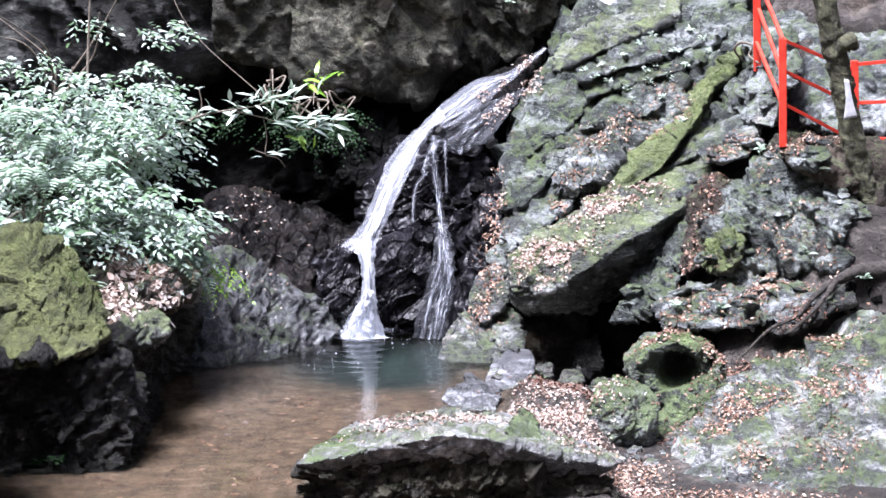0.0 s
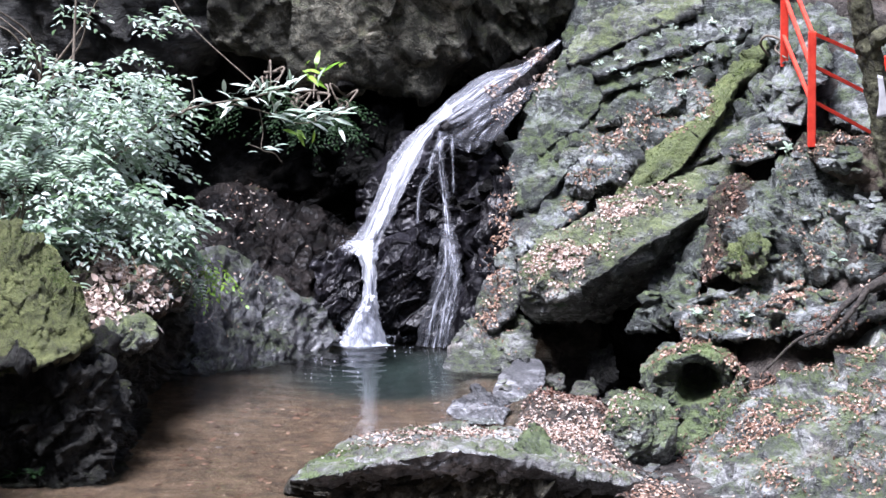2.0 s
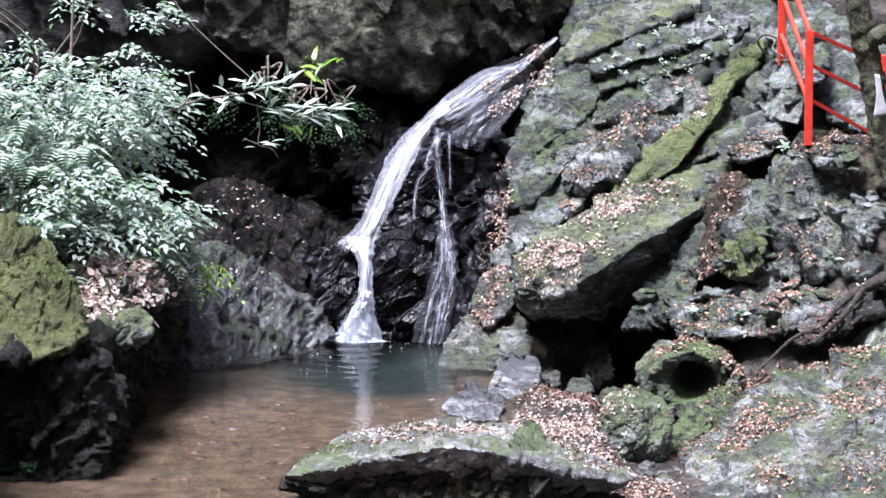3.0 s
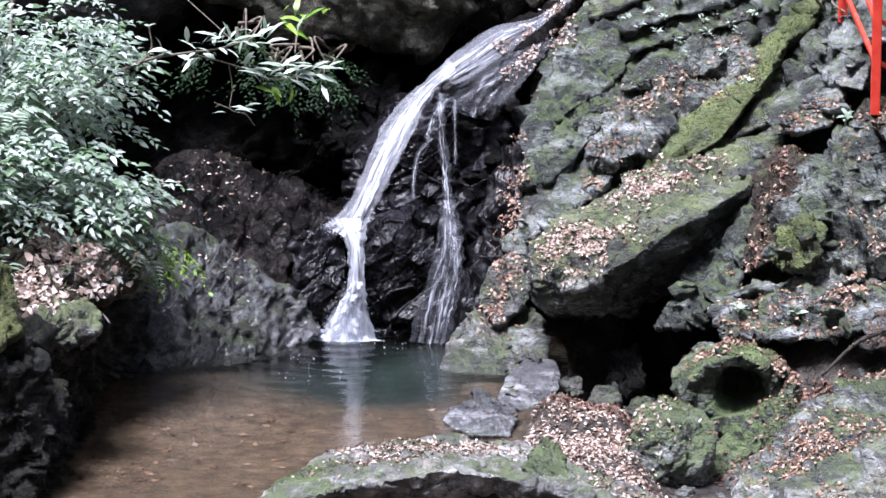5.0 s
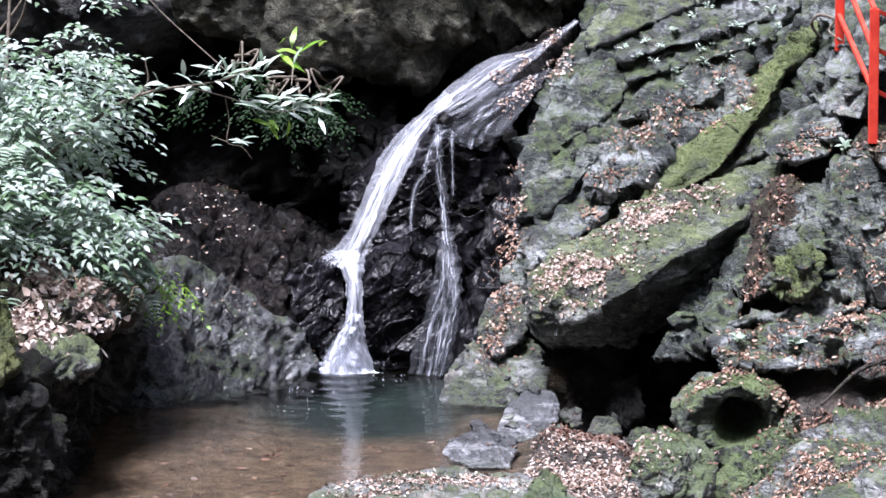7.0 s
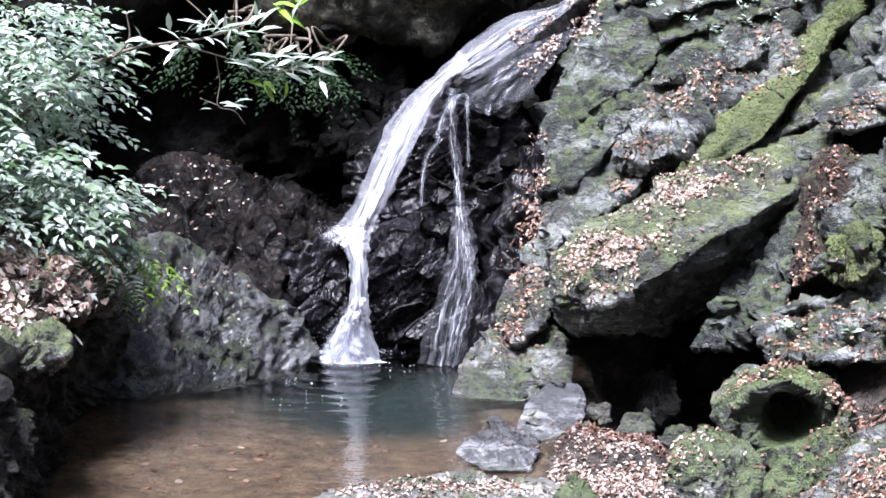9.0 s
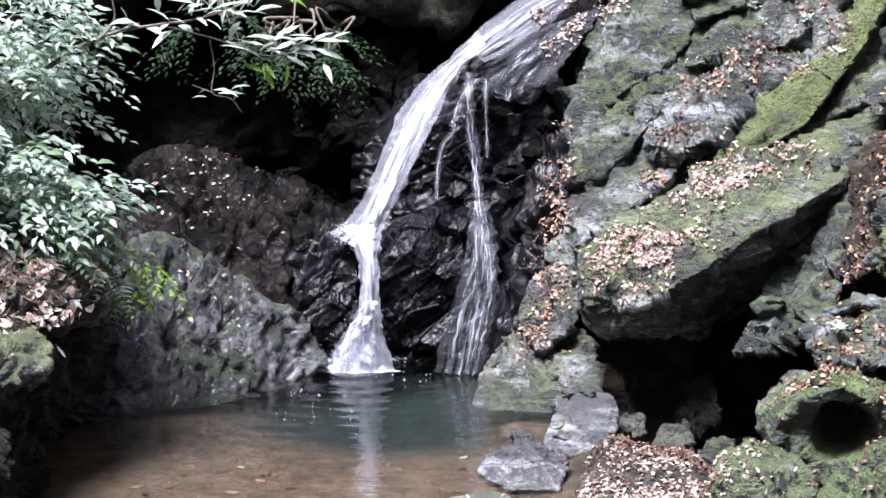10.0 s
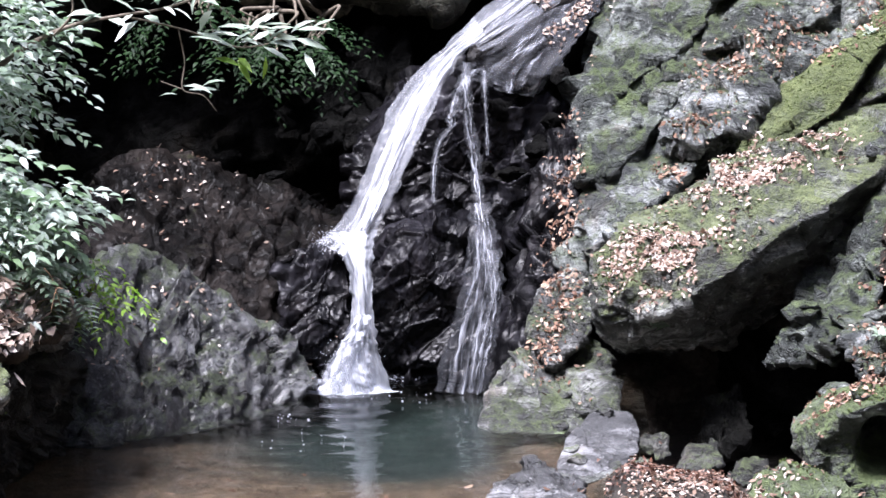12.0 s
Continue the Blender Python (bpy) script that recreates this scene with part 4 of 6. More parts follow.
moss_rim = rock("moss_rim", [(-1.29, 13.36, 0.35), (-1.15, 13.70, 0.40), (-0.95, 14.05, 0.44), (-0.71, 14.00, 0.43), (-0.46, 13.30, 0.53), (-0.78, 13.20, 0.48), (-1.16, 13.30, 0.37), (-1.21, 13.45, 0.24), (-0.70, 13.40, 0.35)], M_BOULDER, "thick moss along the rim of the boulder", "", level=6, crisp=30, amp=0.02, size=0.2)
for piece in (under, moss_block, moss_rim):
    piece.parent = flat_boulder
    piece.location -= flat_boulder.location

# ---- the bank under the shrubs ----
# Out of view: an added block that keeps light off the bank wall.
rock("unseen_shading_rock", [(-4.25, 12.20, 1.60), (-4.30, 13.90, 1.60), (-3.98, 13.40, 2.30), (-4.05, 12.00, 2.30), (-6.50, 12.00, 0.40), (-6.50, 15.00, 0.40), (-6.50, 12.00, 3.20), (-6.50, 15.20, 3.00), (-4.60, 14.60, 2.40)], M_BANKMOSS, "unseen moss-covered rock added to shade the dark wall", "rock bank", level=6, amp=0.08, size=0.5)
rock("mossy_bank_boulder", [(-4.24, 15.27, 2.00), (-3.94, 15.40, 2.16), (-3.67, 15.53, 2.06), (-3.40, 15.40, 1.82), (-3.18, 15.14, 1.51), (-3.05, 14.80, 1.21), (-3.30, 14.47, 1.09), (-3.82, 14.33, 0.97), (-4.12, 14.33, 0.94), (-3.59, 16.30, 1.47), (-4.46, 16.55, 1.58), (-3.32, 15.79, 0.94)], M_BANKMOSS,
     "big moss-covered boulder on the bank", "boulder", level=7, amp=0.042, size=0.4)
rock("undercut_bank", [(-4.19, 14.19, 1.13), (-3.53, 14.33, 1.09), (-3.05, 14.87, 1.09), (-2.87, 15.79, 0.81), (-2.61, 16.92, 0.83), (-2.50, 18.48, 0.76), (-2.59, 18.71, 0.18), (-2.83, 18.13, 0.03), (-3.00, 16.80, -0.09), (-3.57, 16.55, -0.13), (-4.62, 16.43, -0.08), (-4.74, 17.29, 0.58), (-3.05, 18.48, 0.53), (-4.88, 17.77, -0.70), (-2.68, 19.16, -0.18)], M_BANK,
     "undercut rock bank leaning over the pool, coloured dark for its shade", "rock bank", level=6, amp=0.09, size=0.5)
rock("shaded_rock", [(-2.80, 17.30, -0.35), (-2.84, 16.90, 0.62), (-2.86, 15.60, -0.35), (-2.92, 15.20, 0.95), (-2.92, 14.60, -0.35), (-3.02, 14.70, 0.95), (-4.90, 14.30, -0.35), (-4.90, 14.50, 1.00), (-4.90, 17.00, -0.35), (-4.90, 17.00, 0.90)], M_BANK, "streaked rock wall under the bank, coloured dark for its shade", "rock", level=7, amp=0.09, size=0.45)
rock("bank_lip", [(-3.07, 15.60, 1.15), (-2.95, 16.00, 1.17), (-2.73, 16.10, 1.12), (-2.58, 16.00, 1.08), (-2.59, 15.75, 0.99), (-2.82, 15.60, 0.96), (-3.04, 15.45, 0.85), (-3.13, 15.45, 0.93), (-3.00, 16.20, 0.68), (-2.72, 16.50, 0.71), (-3.14, 16.60, 0.85)], M_NOSE, "mossy rock lip of the bank with leaf litter", "rock", amp=0.04, size=0.25)
rock("bank_lip", [(-2.90, 16.60, 1.32), (-2.66, 17.20, 1.35), (-2.40, 17.60, 1.20), (-2.34, 17.50, 1.10), (-2.54, 17.00, 1.01), (-2.75, 16.60, 1.07), (-2.95, 16.50, 1.19), (-2.88, 17.20, 0.86), (-2.50, 17.90, 0.81)], M_NOSE, "leaf-strewn rock edge of the bank above the pool", "rock", amp=0.04, size=0.25)
rock("bank_ledge", [(-3.38, 16.36, 1.46), (-3.15, 17.11, 1.52), (-2.68, 17.71, 1.22), (-2.43, 18.07, 0.98), (-2.47, 17.23, 0.99), (-2.80, 16.24, 1.05), (-3.16, 15.72, 1.06), (-2.91, 18.77, 0.82), (-3.48, 17.35, 1.02)], M_SOIL, "leaf-covered earth ledge below the shrubs", "bank", amp=0.05, size=0.3)
rock("shrub_bank", [(-4.70, 17.29, 1.54), (-4.04, 18.13, 1.94), (-3.34, 18.71, 1.84), (-2.73, 18.94, 1.44), (-2.51, 18.94, 1.08), (-2.59, 18.48, 0.89), (-3.21, 17.53, 1.26), (-3.90, 16.92, 1.39), (-4.63, 16.80, 1.37), (-2.97, 20.59, 0.92), (-5.29, 20.59, 1.19)], M_SOIL, "earth bank thick with shrubs and ferns", "bank", amp=0.08, size=0.4)
bpy.context.view_layer.update()


def unit_stone(seed, beds=(1, 1, 1)):
    """One of a few stone meshes, about 1 across, that the loose stones share."""
    rng = np.random.default_rng(seed)
    pts = rng.normal(size=(13, 3))
    pts = pts / np.linalg.norm(pts, axis=1)[:, None] * (0.5, 0.42, 0.3) * rng.uniform(0.85, 1.1, (13, 1))
    n, d = hull_planes(pts)
    u, f = ball(4)
    v = u * ((np.maximum(u @ n.T, 0) / d) ** 30).sum(1)[:, None] ** (-1 / 30)
    f1, f2, which, tilt = cells(v * 3.5 + seed)
    v = v + vertex_normals(v, f) * (0.05 * tilt + 0.10 * fractal(v * 3 + seed, 4))[:, None]
    me = bpy.data.meshes.new("stone")
    me.from_pydata(v.tolist(), [], f.tolist())
    me.polygons.foreach_set("use_smooth", [True] * len(me.polygons))
    return me


def stones(name, mat, spots, count, size, label, group, seed, flatten=1.0, sink=0.25):
    """Stones lying on the slope, sunk a little into it."""
    rng = np.random.default_rng(seed)
    kinds = [unit_stone(seed * 10 + k) for k in range(5)]
    for me in kinds:
        me.materials.append(mat)
    deps = bpy.context.evaluated_depsgraph_get()
    hits = []
    for k in range(count):
        sx, sy, rx, ry, top = spots[k % len(spots)]
        x, y = sx + rng.uniform(-1, 1) * rx, sy + rng.uniform(-1, 1) * ry
        hit, place, nor, _, ob, _ = scene.ray_cast(deps, Vector((x, y, top)), Vector((0, 0.25, -1)).normalized())
        if hit and place.z > -0.3:
            hits.append((place.copy(), nor.copy()))
    for k, (place, nor) in enumerate(hits):
        sz = rng.uniform(*size)
        ob = new(name, kinds[k % 5])
        m = pose(0, 0, 0, rng.uniform(-25, 25), rng.uniform(-25, 25), rng.uniform(0, 360))
        dims = (sz, sz * rng.uniform(0.7, 1.1), sz * rng.uniform(0.6, 1.0) * flatten)
        ob.matrix_world = Matrix.Translation(place + nor * dims[2] * (0.3 - sink)) @ m @ Matrix.Diagonal((*dims, 1))
        tagged(ob, label, "stone", group)
    bpy.context.view_layer.update()


def span(p, rx, ry):
    return (p[0], p[1], rx, ry, p[2] + 1.2)


stones("loose_stone", M_GREY, [span((3.15, 18.94, 2.24), 0.6, 0.3), span((3.70, 18.25, 1.89), 0.4, 0.3), span((3.55, 17.77, 1.36), 0.5, 0.2), span((3.40, 19.61, 2.54), 0.3, 0.4)], 56, (0.12, 0.34), "angular grey stone lying among leaves", "loose stones", 5)
stones("loose_stone", M_MOSS, [span((3.00, 17.29, 0.90), 0.8, 0.3), span((2.21, 17.65, 0.70), 0.3, 0.3), span((2.59, 16.92, 0.48), 0.5, 0.3), span((3.46, 18.01, 1.54), 0.5, 0.3)], 44, (0.12, 0.36), "mossy stone bedded in leaves", "loose mossy stones", 6)
stones("shore_stone", M_SLAB, [span((1.04, 17.53, -0.06), 0.5, 0.3), span((0.56, 18.36, 0.07), 0.3, 0.4), span((1.92, 15.14, -0.06), 0.2, 0.3)], 26, (0.08, 0.2), "small grey stone on the shore", "shore stones", 7)
stones("wet_stone", M_SHADE, [span((-0.89, 21.32, 1.34), 0.5, 0.5), span((-1.66, 21.73, 1.34), 0.7, 0.4), span((0.29, 20.69, 1.14), 0.3, 0.3)], 26, (0.16, 0.42), "wet stone beside the fall, with shade in its black colour", "wet stones", 8)

# ---- water ----
def pool_material():
    m, nodes, links, bsdf = nodes_of("pool_water")
    bsdf.inputs["Base Color"].default_value = (0.84, 0.90, 0.78, 1)
    bsdf.inputs["Roughness"].default_value = 0.03
    bsdf.inputs["IOR"].default_value = 1.33
    bsdf.inputs["Transmission Weight"].default_value = 1.0
    geo = nodes.new("ShaderNodeNewGeometry")
    mp = nodes.new("ShaderNodeMapping")
    mp.inputs["Scale"].default_value = (1, 1.6, 1)
    links.new(geo.outputs["Position"], mp.inputs[0])
    n = noise_tex(nodes, links, mp.outputs[0], 9.0, 3, 0.5, 0.3)
    b = nodes.new("ShaderNodeBump")
    b.inputs["Distance"].default_value, b.inputs["Strength"].default_value = 0.010, 0.4
    links.new(n, b.inputs["Height"])
    links.new(b.outputs[0], bsdf.inputs["Normal"])
    return m


px, py = np.arange(-5.2, 1.05, 0.03), np.arange(13.13, 22.53, 0.03)
X, Y = np.meshgrid(px, py)
v = np.stack([X.ravel(), Y.ravel(), np.zeros(X.size)], 1)
far = np.hypot(v[:, 0] + 0.85, v[:, 1] - 19.9)
v[:, 2] = 0.004 * np.exp(-far / 1.6) * np.sin(far * 26 + 3 * fractal(v * 1.3, 2)) + 0.009 * np.exp(-far / 2.0) * fractal(v * (3.5, 8, 1), 3) + 0.0022 * fractal(v * (3, 7, 1) + 20, 2)
idx = np.arange(v.shape[0]).reshape(X.shape)
quads = np.stack([idx[:-1, :-1], idx[:-1, 1:], idx[1:, 1:], idx[1:, :-1]], -1).reshape(-1, 4)
pool = mesh_object("water", v, quads, pool_material(), label="clear brown-green pool with small ripples", category="water", kind="structure")
pool.visible_shadow = False


def fall_material(name, density, across, along, clear=0.05):
    """White broken water: streaks that run down the sheet, clear between them."""
    m, nodes, links, bsdf = nodes_of(name)
    uv = nodes.new("ShaderNodeUVMap")
    mp = nodes.new("ShaderNodeMapping")
    mp.inputs["Scale"].default_value = (across, along, 1)
    links.new(uv.outputs[0], mp.inputs[0])
    n1 = noise_tex(nodes, links, mp.outputs[0], 1.0, 6, 0.62, 0.5)
    mp2 = nodes.new("ShaderNodeMapping")
    mp2.inputs["Scale"].default_value = (across * 3.4, along * 1.5, 1)
    links.new(uv.outputs[0], mp2.inputs[0])
    n2 = noise_tex(nodes, links, mp2.outputs[0], 1.0, 4, 0.6, 0.3)
    sep = nodes.new("ShaderNodeSeparateXYZ")
    links.new(uv.outputs[0], sep.inputs[0])
    edge = math_node(nodes, links, "MULTIPLY", math_node(nodes, links, "ABSOLUTE", math_node(nodes, links, "SUBTRACT", sep.outputs[0], 0.5)), 2.0)
    fade = map_range(nodes, links, edge, 0.45, 1.0, 0.0, 0.45)
    s = math_node(nodes, links, "ADD", math_node(nodes, links, "MULTIPLY", n1, 0.6), math_node(nodes, links, "MULTIPLY", n2, 0.4))
    s = math_node(nodes, links, "SUBTRACT", s, fade)
    a = map_range(nodes, links, s, 0.54 - density * 0.35, 0.90 - density * 0.35, clear, 0.90)
    bsdf.inputs["Base Color"].default_value = (0.74, 0.77, 0.85, 1)
    bsdf.inputs["Roughness"].default_value = 0.35
    bsdf.inputs["Subsurface Weight"].default_value = 0.0
    links.new(a, bsdf.inputs["Alpha"])
    b = nodes.new("ShaderNodeBump")
    b.inputs["Distance"].default_value = 0.012
    links.new(s, b.inputs["Height"])
    links.new(b.outputs[0], bsdf.inputs["Normal"])
    return m


def spline(points, n):
    """A smooth line of n points through the given ones."""
    p = np.asarray(points, float)
    p = np.vstack([2 * p[0] - p[1], p, 2 * p[-1] - p[-2]])
    out = []
    for u in np.linspace(0, len(p) - 3 - 1e-6, n):
        k, w = int(u), u - int(u)
        a, b, c, d = p[k:k + 4]
        out.append(0.5 * (2 * b + (c - a) * w + (2 * a - 5 * b + 4 * c - d) * w * w + (3 * b - a - 3 * c + d) * w ** 3))
    return np.array(out)


def sheet(name, lefts, rights, mat, parent, label="", n=90, m=22, bulge=0.04, rough=0.035):
    a, b = spline(lefts, n), spline(rights, n)
    u = np.linspace(0, 1, m)
    g = a[:, None, :] * (1 - u)[None, :, None] + b[:, None, :] * u[None, :, None]
    g[..., 1] -= bulge * np.sin(np.pi * u)[None, :]
    flatg = g.reshape(-1, 3)
    st = np.stack([np.tile(u, n) * 7, np.repeat(np.linspace(0, 3, n), m), np.zeros(n * m)], 1)
    flatg[:, 1] -= rough * 2 * fractal(st, 3)
    flatg[:, 0] += rough * fractal(st + 9, 3) + rough * 1.2 * fractal(st * (0.3, 5, 1) + 4, 3) * np.abs(np.tile(u, n) - 0.5) * 2
    idx = np.arange(n * m).reshape(n, m)
    q = np.stack([idx[:-1, :-1], idx[1:, :-1], idx[1:, 1:], idx[:-1, 1:]], -1).reshape(-1, 4)
    ob = mesh_object(name, flatg, q, mat, parent, origin=tuple(parent.location) if parent else None, label=label)
    layer = ob.data.uv_layers.new(name="UVMap")
    li = np.zeros(len(ob.data.loops), int)
    ob.data.loops.foreach_get("vertex_index", li)
    uvs = np.stack([np.tile(u, n), np.repeat(np.linspace(0, 1, n), m)], 1)[li]
    layer.data.foreach_set("uv", uvs.ravel())
    return ob


waterfall = tagged(new("waterfall"), "white waterfall sliding down a slab and dropping into the pool", "waterfall")
waterfall.location = (-0.79, 20.05, 0.00)
M_FALL = fall_material("white_water", 0.42, 7.0, 2.6, 0.16)
M_LOWER = fall_material("broken_white_water", 0.95, 5.0, 3.4, 0.40)
M_SPLASH = fall_material("splashing_water", 0.62, 5.0, 0.9, 0.0)
M_MIDDLE = fall_material("tumbling_water", 0.55, 4.0, 2.4, 0.06)
M_CHUTE = fall_material("sliding_water", 0.36, 6.0, 3.6, 0.14)
M_VEIL = fall_material("thin_water", 0.32, 9, 3, 0.04)
M_FILM = fall_material("water_film", 0.18, 7, 5)
sheet("chute_water", [(1.15, 22.10, 2.74), (0.94, 21.85, 2.63), (0.71, 21.55, 2.54), (0.38, 21.25, 2.51), (0.08, 21.00, 2.34), (-0.09, 20.85, 2.19)], [(1.18, 22.05, 2.73), (0.98, 21.75, 2.59), (0.78, 21.40, 2.48), (0.58, 21.10, 2.36), (0.33, 20.85, 2.20), (0.05, 20.72, 2.07)], M_CHUTE, waterfall, n=110, m=34, rough=0.02)
sheet("main_fall", [(-0.01, 20.95, 2.27), (-0.21, 20.80, 2.10), (-0.42, 20.65, 1.93), (-0.57, 20.45, 1.75), (-0.68, 20.25, 1.51), (-0.78, 20.12, 1.28), (-0.91, 20.02, 1.06), (-1.05, 19.95, 0.97)], [(0.08, 20.80, 2.15), (-0.09, 20.68, 2.07), (-0.20, 20.55, 1.90), (-0.32, 20.35, 1.67), (-0.47, 20.15, 1.39), (-0.57, 20.02, 1.18), (-0.68, 19.92, 0.96), (-0.71, 19.88, 0.80)], M_FALL, waterfall, n=130, m=30, rough=0.022)
sheet("main_fall", [(0.05, 20.90, 2.24), (-0.17, 20.72, 2.08), (-0.39, 20.55, 1.86), (-0.55, 20.35, 1.62), (-0.67, 20.15, 1.36), (-0.80, 20.00, 1.10)], [(0.05, 20.80, 2.15), (-0.14, 20.62, 2.02), (-0.28, 20.48, 1.80), (-0.42, 20.25, 1.53), (-0.54, 20.05, 1.29), (-0.69, 19.92, 0.98)], M_MIDDLE, waterfall, n=110, m=22, rough=0.03)
sheet("lower_fall", [(-1.00, 20.00, 1.02), (-0.90, 19.92, 0.92), (-0.84, 19.88, 0.71), (-0.84, 19.86, 0.48), (-0.90, 19.86, 0.31), (-1.01, 19.86, -0.01)], [(-0.66, 19.95, 1.04), (-0.69, 19.90, 0.90), (-0.69, 19.86, 0.68), (-0.68, 19.85, 0.42), (-0.65, 19.85, 0.22), (-0.58, 19.85, -0.01)], M_LOWER, waterfall, n=100, m=24, rough=0.022)
sheet("splash", [(-0.84, 19.84, 0.51), (-0.91, 19.83, 0.37), (-1.00, 19.82, 0.23), (-1.08, 19.82, -0.00)], [(-0.68, 19.84, 0.51), (-0.67, 19.83, 0.37), (-0.64, 19.82, 0.23), (-0.59, 19.82, -0.01)], M_SPLASH, waterfall, n=70, m=26, rough=0.03)
sheet("splash", [(-0.88, 19.82, 0.40), (-0.99, 19.80, 0.30), (-1.09, 19.80, 0.16), (-1.17, 19.80, -0.01)], [(-0.73, 19.82, 0.40), (-0.71, 19.80, 0.28), (-0.66, 19.80, 0.15), (-0.54, 19.80, -0.01)], M_SPLASH, waterfall, n=60, m=26, rough=0.03)
sheet("upper_water", [(1.72, 22.13, 3.40), (1.74, 22.08, 3.31), (1.77, 22.03, 3.24)], [(2.02, 22.08, 3.41), (1.99, 22.03, 3.31), (1.93, 21.98, 3.22)], M_LOWER, waterfall, n=20, m=12, rough=0.02)
sheet("slab_film", [(0.33, 21.17, 2.22), (0.12, 20.85, 2.08), (-0.04, 20.80, 1.94), (0.05, 20.75, 1.83)], [(0.93, 21.48, 2.39), (0.76, 21.06, 2.20), (0.54, 20.82, 1.93), (0.39, 20.80, 1.75)], M_FILM, waterfall, n=50)
sheet("thin_fall", [(-0.12, 20.75, 2.01), (-0.11, 20.50, 1.91), (-0.10, 20.40, 1.67), (-0.05, 20.30, 1.40), (-0.02, 20.15, 1.14)], [(-0.01, 20.75, 2.00), (-0.03, 20.50, 1.91), (-0.02, 20.40, 1.67), (0.02, 20.30, 1.40), (0.04, 20.15, 1.14)], M_VEIL, waterfall, n=80, m=14)
sheet("thin_fall", [(0.03, 20.75, 1.96), (0.03, 20.50, 1.87), (0.05, 20.42, 1.67), (0.05, 20.35, 1.45)], [(0.08, 20.75, 1.94), (0.08, 20.50, 1.87), (0.08, 20.42, 1.67), (0.09, 20.35, 1.45)], M_VEIL, waterfall, n=60, m=8, rough=0.015)
sheet("thin_fall", [(-0.05, 20.75, 1.95), (-0.15, 20.55, 1.86), (-0.19, 20.45, 1.72), (-0.20, 20.40, 1.64)], [(0.05, 20.72, 1.97), (-0.07, 20.52, 1.87), (-0.13, 20.42, 1.73), (-0.15, 20.38, 1.63)], M_VEIL, waterfall, n=50, m=12)
sheet("lower_veil", [(-0.06, 20.10, 1.18), (-0.07, 19.95, 0.95), (-0.12, 19.82, 0.69), (-0.21, 19.76, 0.39), (-0.30, 19.72, 0.01)], [(0.07, 20.10, 1.18), (0.12, 19.95, 0.96), (0.12, 19.80, 0.70), (0.08, 19.74, 0.40), (0.05, 19.70, 0.01)], M_VEIL, waterfall, n=90, m=26)
sheet("lower_veil", [(0.01, 19.90, 0.91), (0.04, 19.78, 0.65), (-0.01, 19.72, 0.37), (-0.10, 19.70, 0.01)], [(0.14, 19.90, 0.91), (0.15, 19.76, 0.65), (0.10, 19.70, 0.38), (0.04, 19.68, 0.01)], M_VEIL, waterfall, n=70, m=16)
sheet("side_trickle", [(-0.14, 20.42, 1.67), (-0.25, 20.38, 1.57), (-0.30, 20.30, 1.43), (-0.31, 20.15, 1.19)], [(-0.13, 20.40, 1.64), (-0.21, 20.36, 1.54), (-0.25, 20.28, 1.40), (-0.27, 20.13, 1.17)], M_VEIL, waterfall, n=60, m=10, rough=0.01)


def droplets(name, spots, count, size, mat, parent, label="", kind=""):
    rng = np.random.default_rng(5)
    u, f = ball(1)
    vs, fs = [], []
    for k in range(count):
        at, spread_by = spots[k % len(spots)]
        p = np.array(at) + rng.normal(size=3) * np.array(spread_by)
        p[2] = abs(p[2]) if p[2] > -0.05 else 0.0
        r = size * rng.uniform(0.4, 1.3)
        w = u * r * (1 + 0.3 * fractal(u * 2 + k, 2))[:, None] * (1, 1, rng.uniform(0.6, 1.4)) + p
        fs.append(f + len(u) * k)
        vs.append(w)
    return mesh_object(name, np.vstack(vs), np.vstack(fs), mat, parent, origin=tuple(parent.location), label=label, kind=kind)


M_FOAM = plain_mat("foam", (0.52, 0.56, 0.66), (0.78, 0.80, 0.87), 0.6, 16, bump=0.06)


def foam_heap(name, at, radius, height, mat, parent, label=""):
    """A ragged heap of foam, highest in the middle."""
    rr, aa = np.linspace(0.02, 1, 34), np.linspace(0, 2 * np.pi, 72, endpoint=False)
    R, A = np.meshgrid(rr, aa, indexing="ij")
    g = np.stack([R * np.cos(A), R * np.sin(A), np.zeros_like(R)], -1).reshape(-1, 3)
    rag = 1 + 0.45 * fractal(np.stack([np.cos(A) * 1.7, np.sin(A) * 1.7, R * 0.6], -1).reshape(-1, 3), 3)
    v = g * np.array([radius[0], radius[1], 0]) * rag[:, None]
    top = height * np.exp(-(R.ravel() / 0.42) ** 2) * (1 + 0.8 * fractal(v * 9, 4)) + 0.03 * fractal(v * 16, 3)
    v[:, 2] = np.maximum(top, 0.0) + 0.02 + 0.03 * fractal(v * 12 + 4, 3) - 0.05 * R.ravel() ** 2
    v[:, 0] += 0.05 * fractal(v * 10, 3)
    idx = np.arange(34 * 72).reshape(34, 72)
    nxt = np.roll(idx, -1, 1)
    q = np.stack([idx[:-1], idx[1:], nxt[1:], nxt[:-1]], -1).reshape(-1, 4).tolist() + [idx[0].tolist()]
    return mesh_object(name, v + np.array(at), q, mat, parent, origin=tuple(parent.location), label=label)


foam_at = (-0.86, 19.84, 0.05)
foam_heap("foam", (foam_at[0], foam_at[1], 0), (0.32, 0.09), 0.13, M_FOAM, waterfall, "white foam where the water strikes the pool")
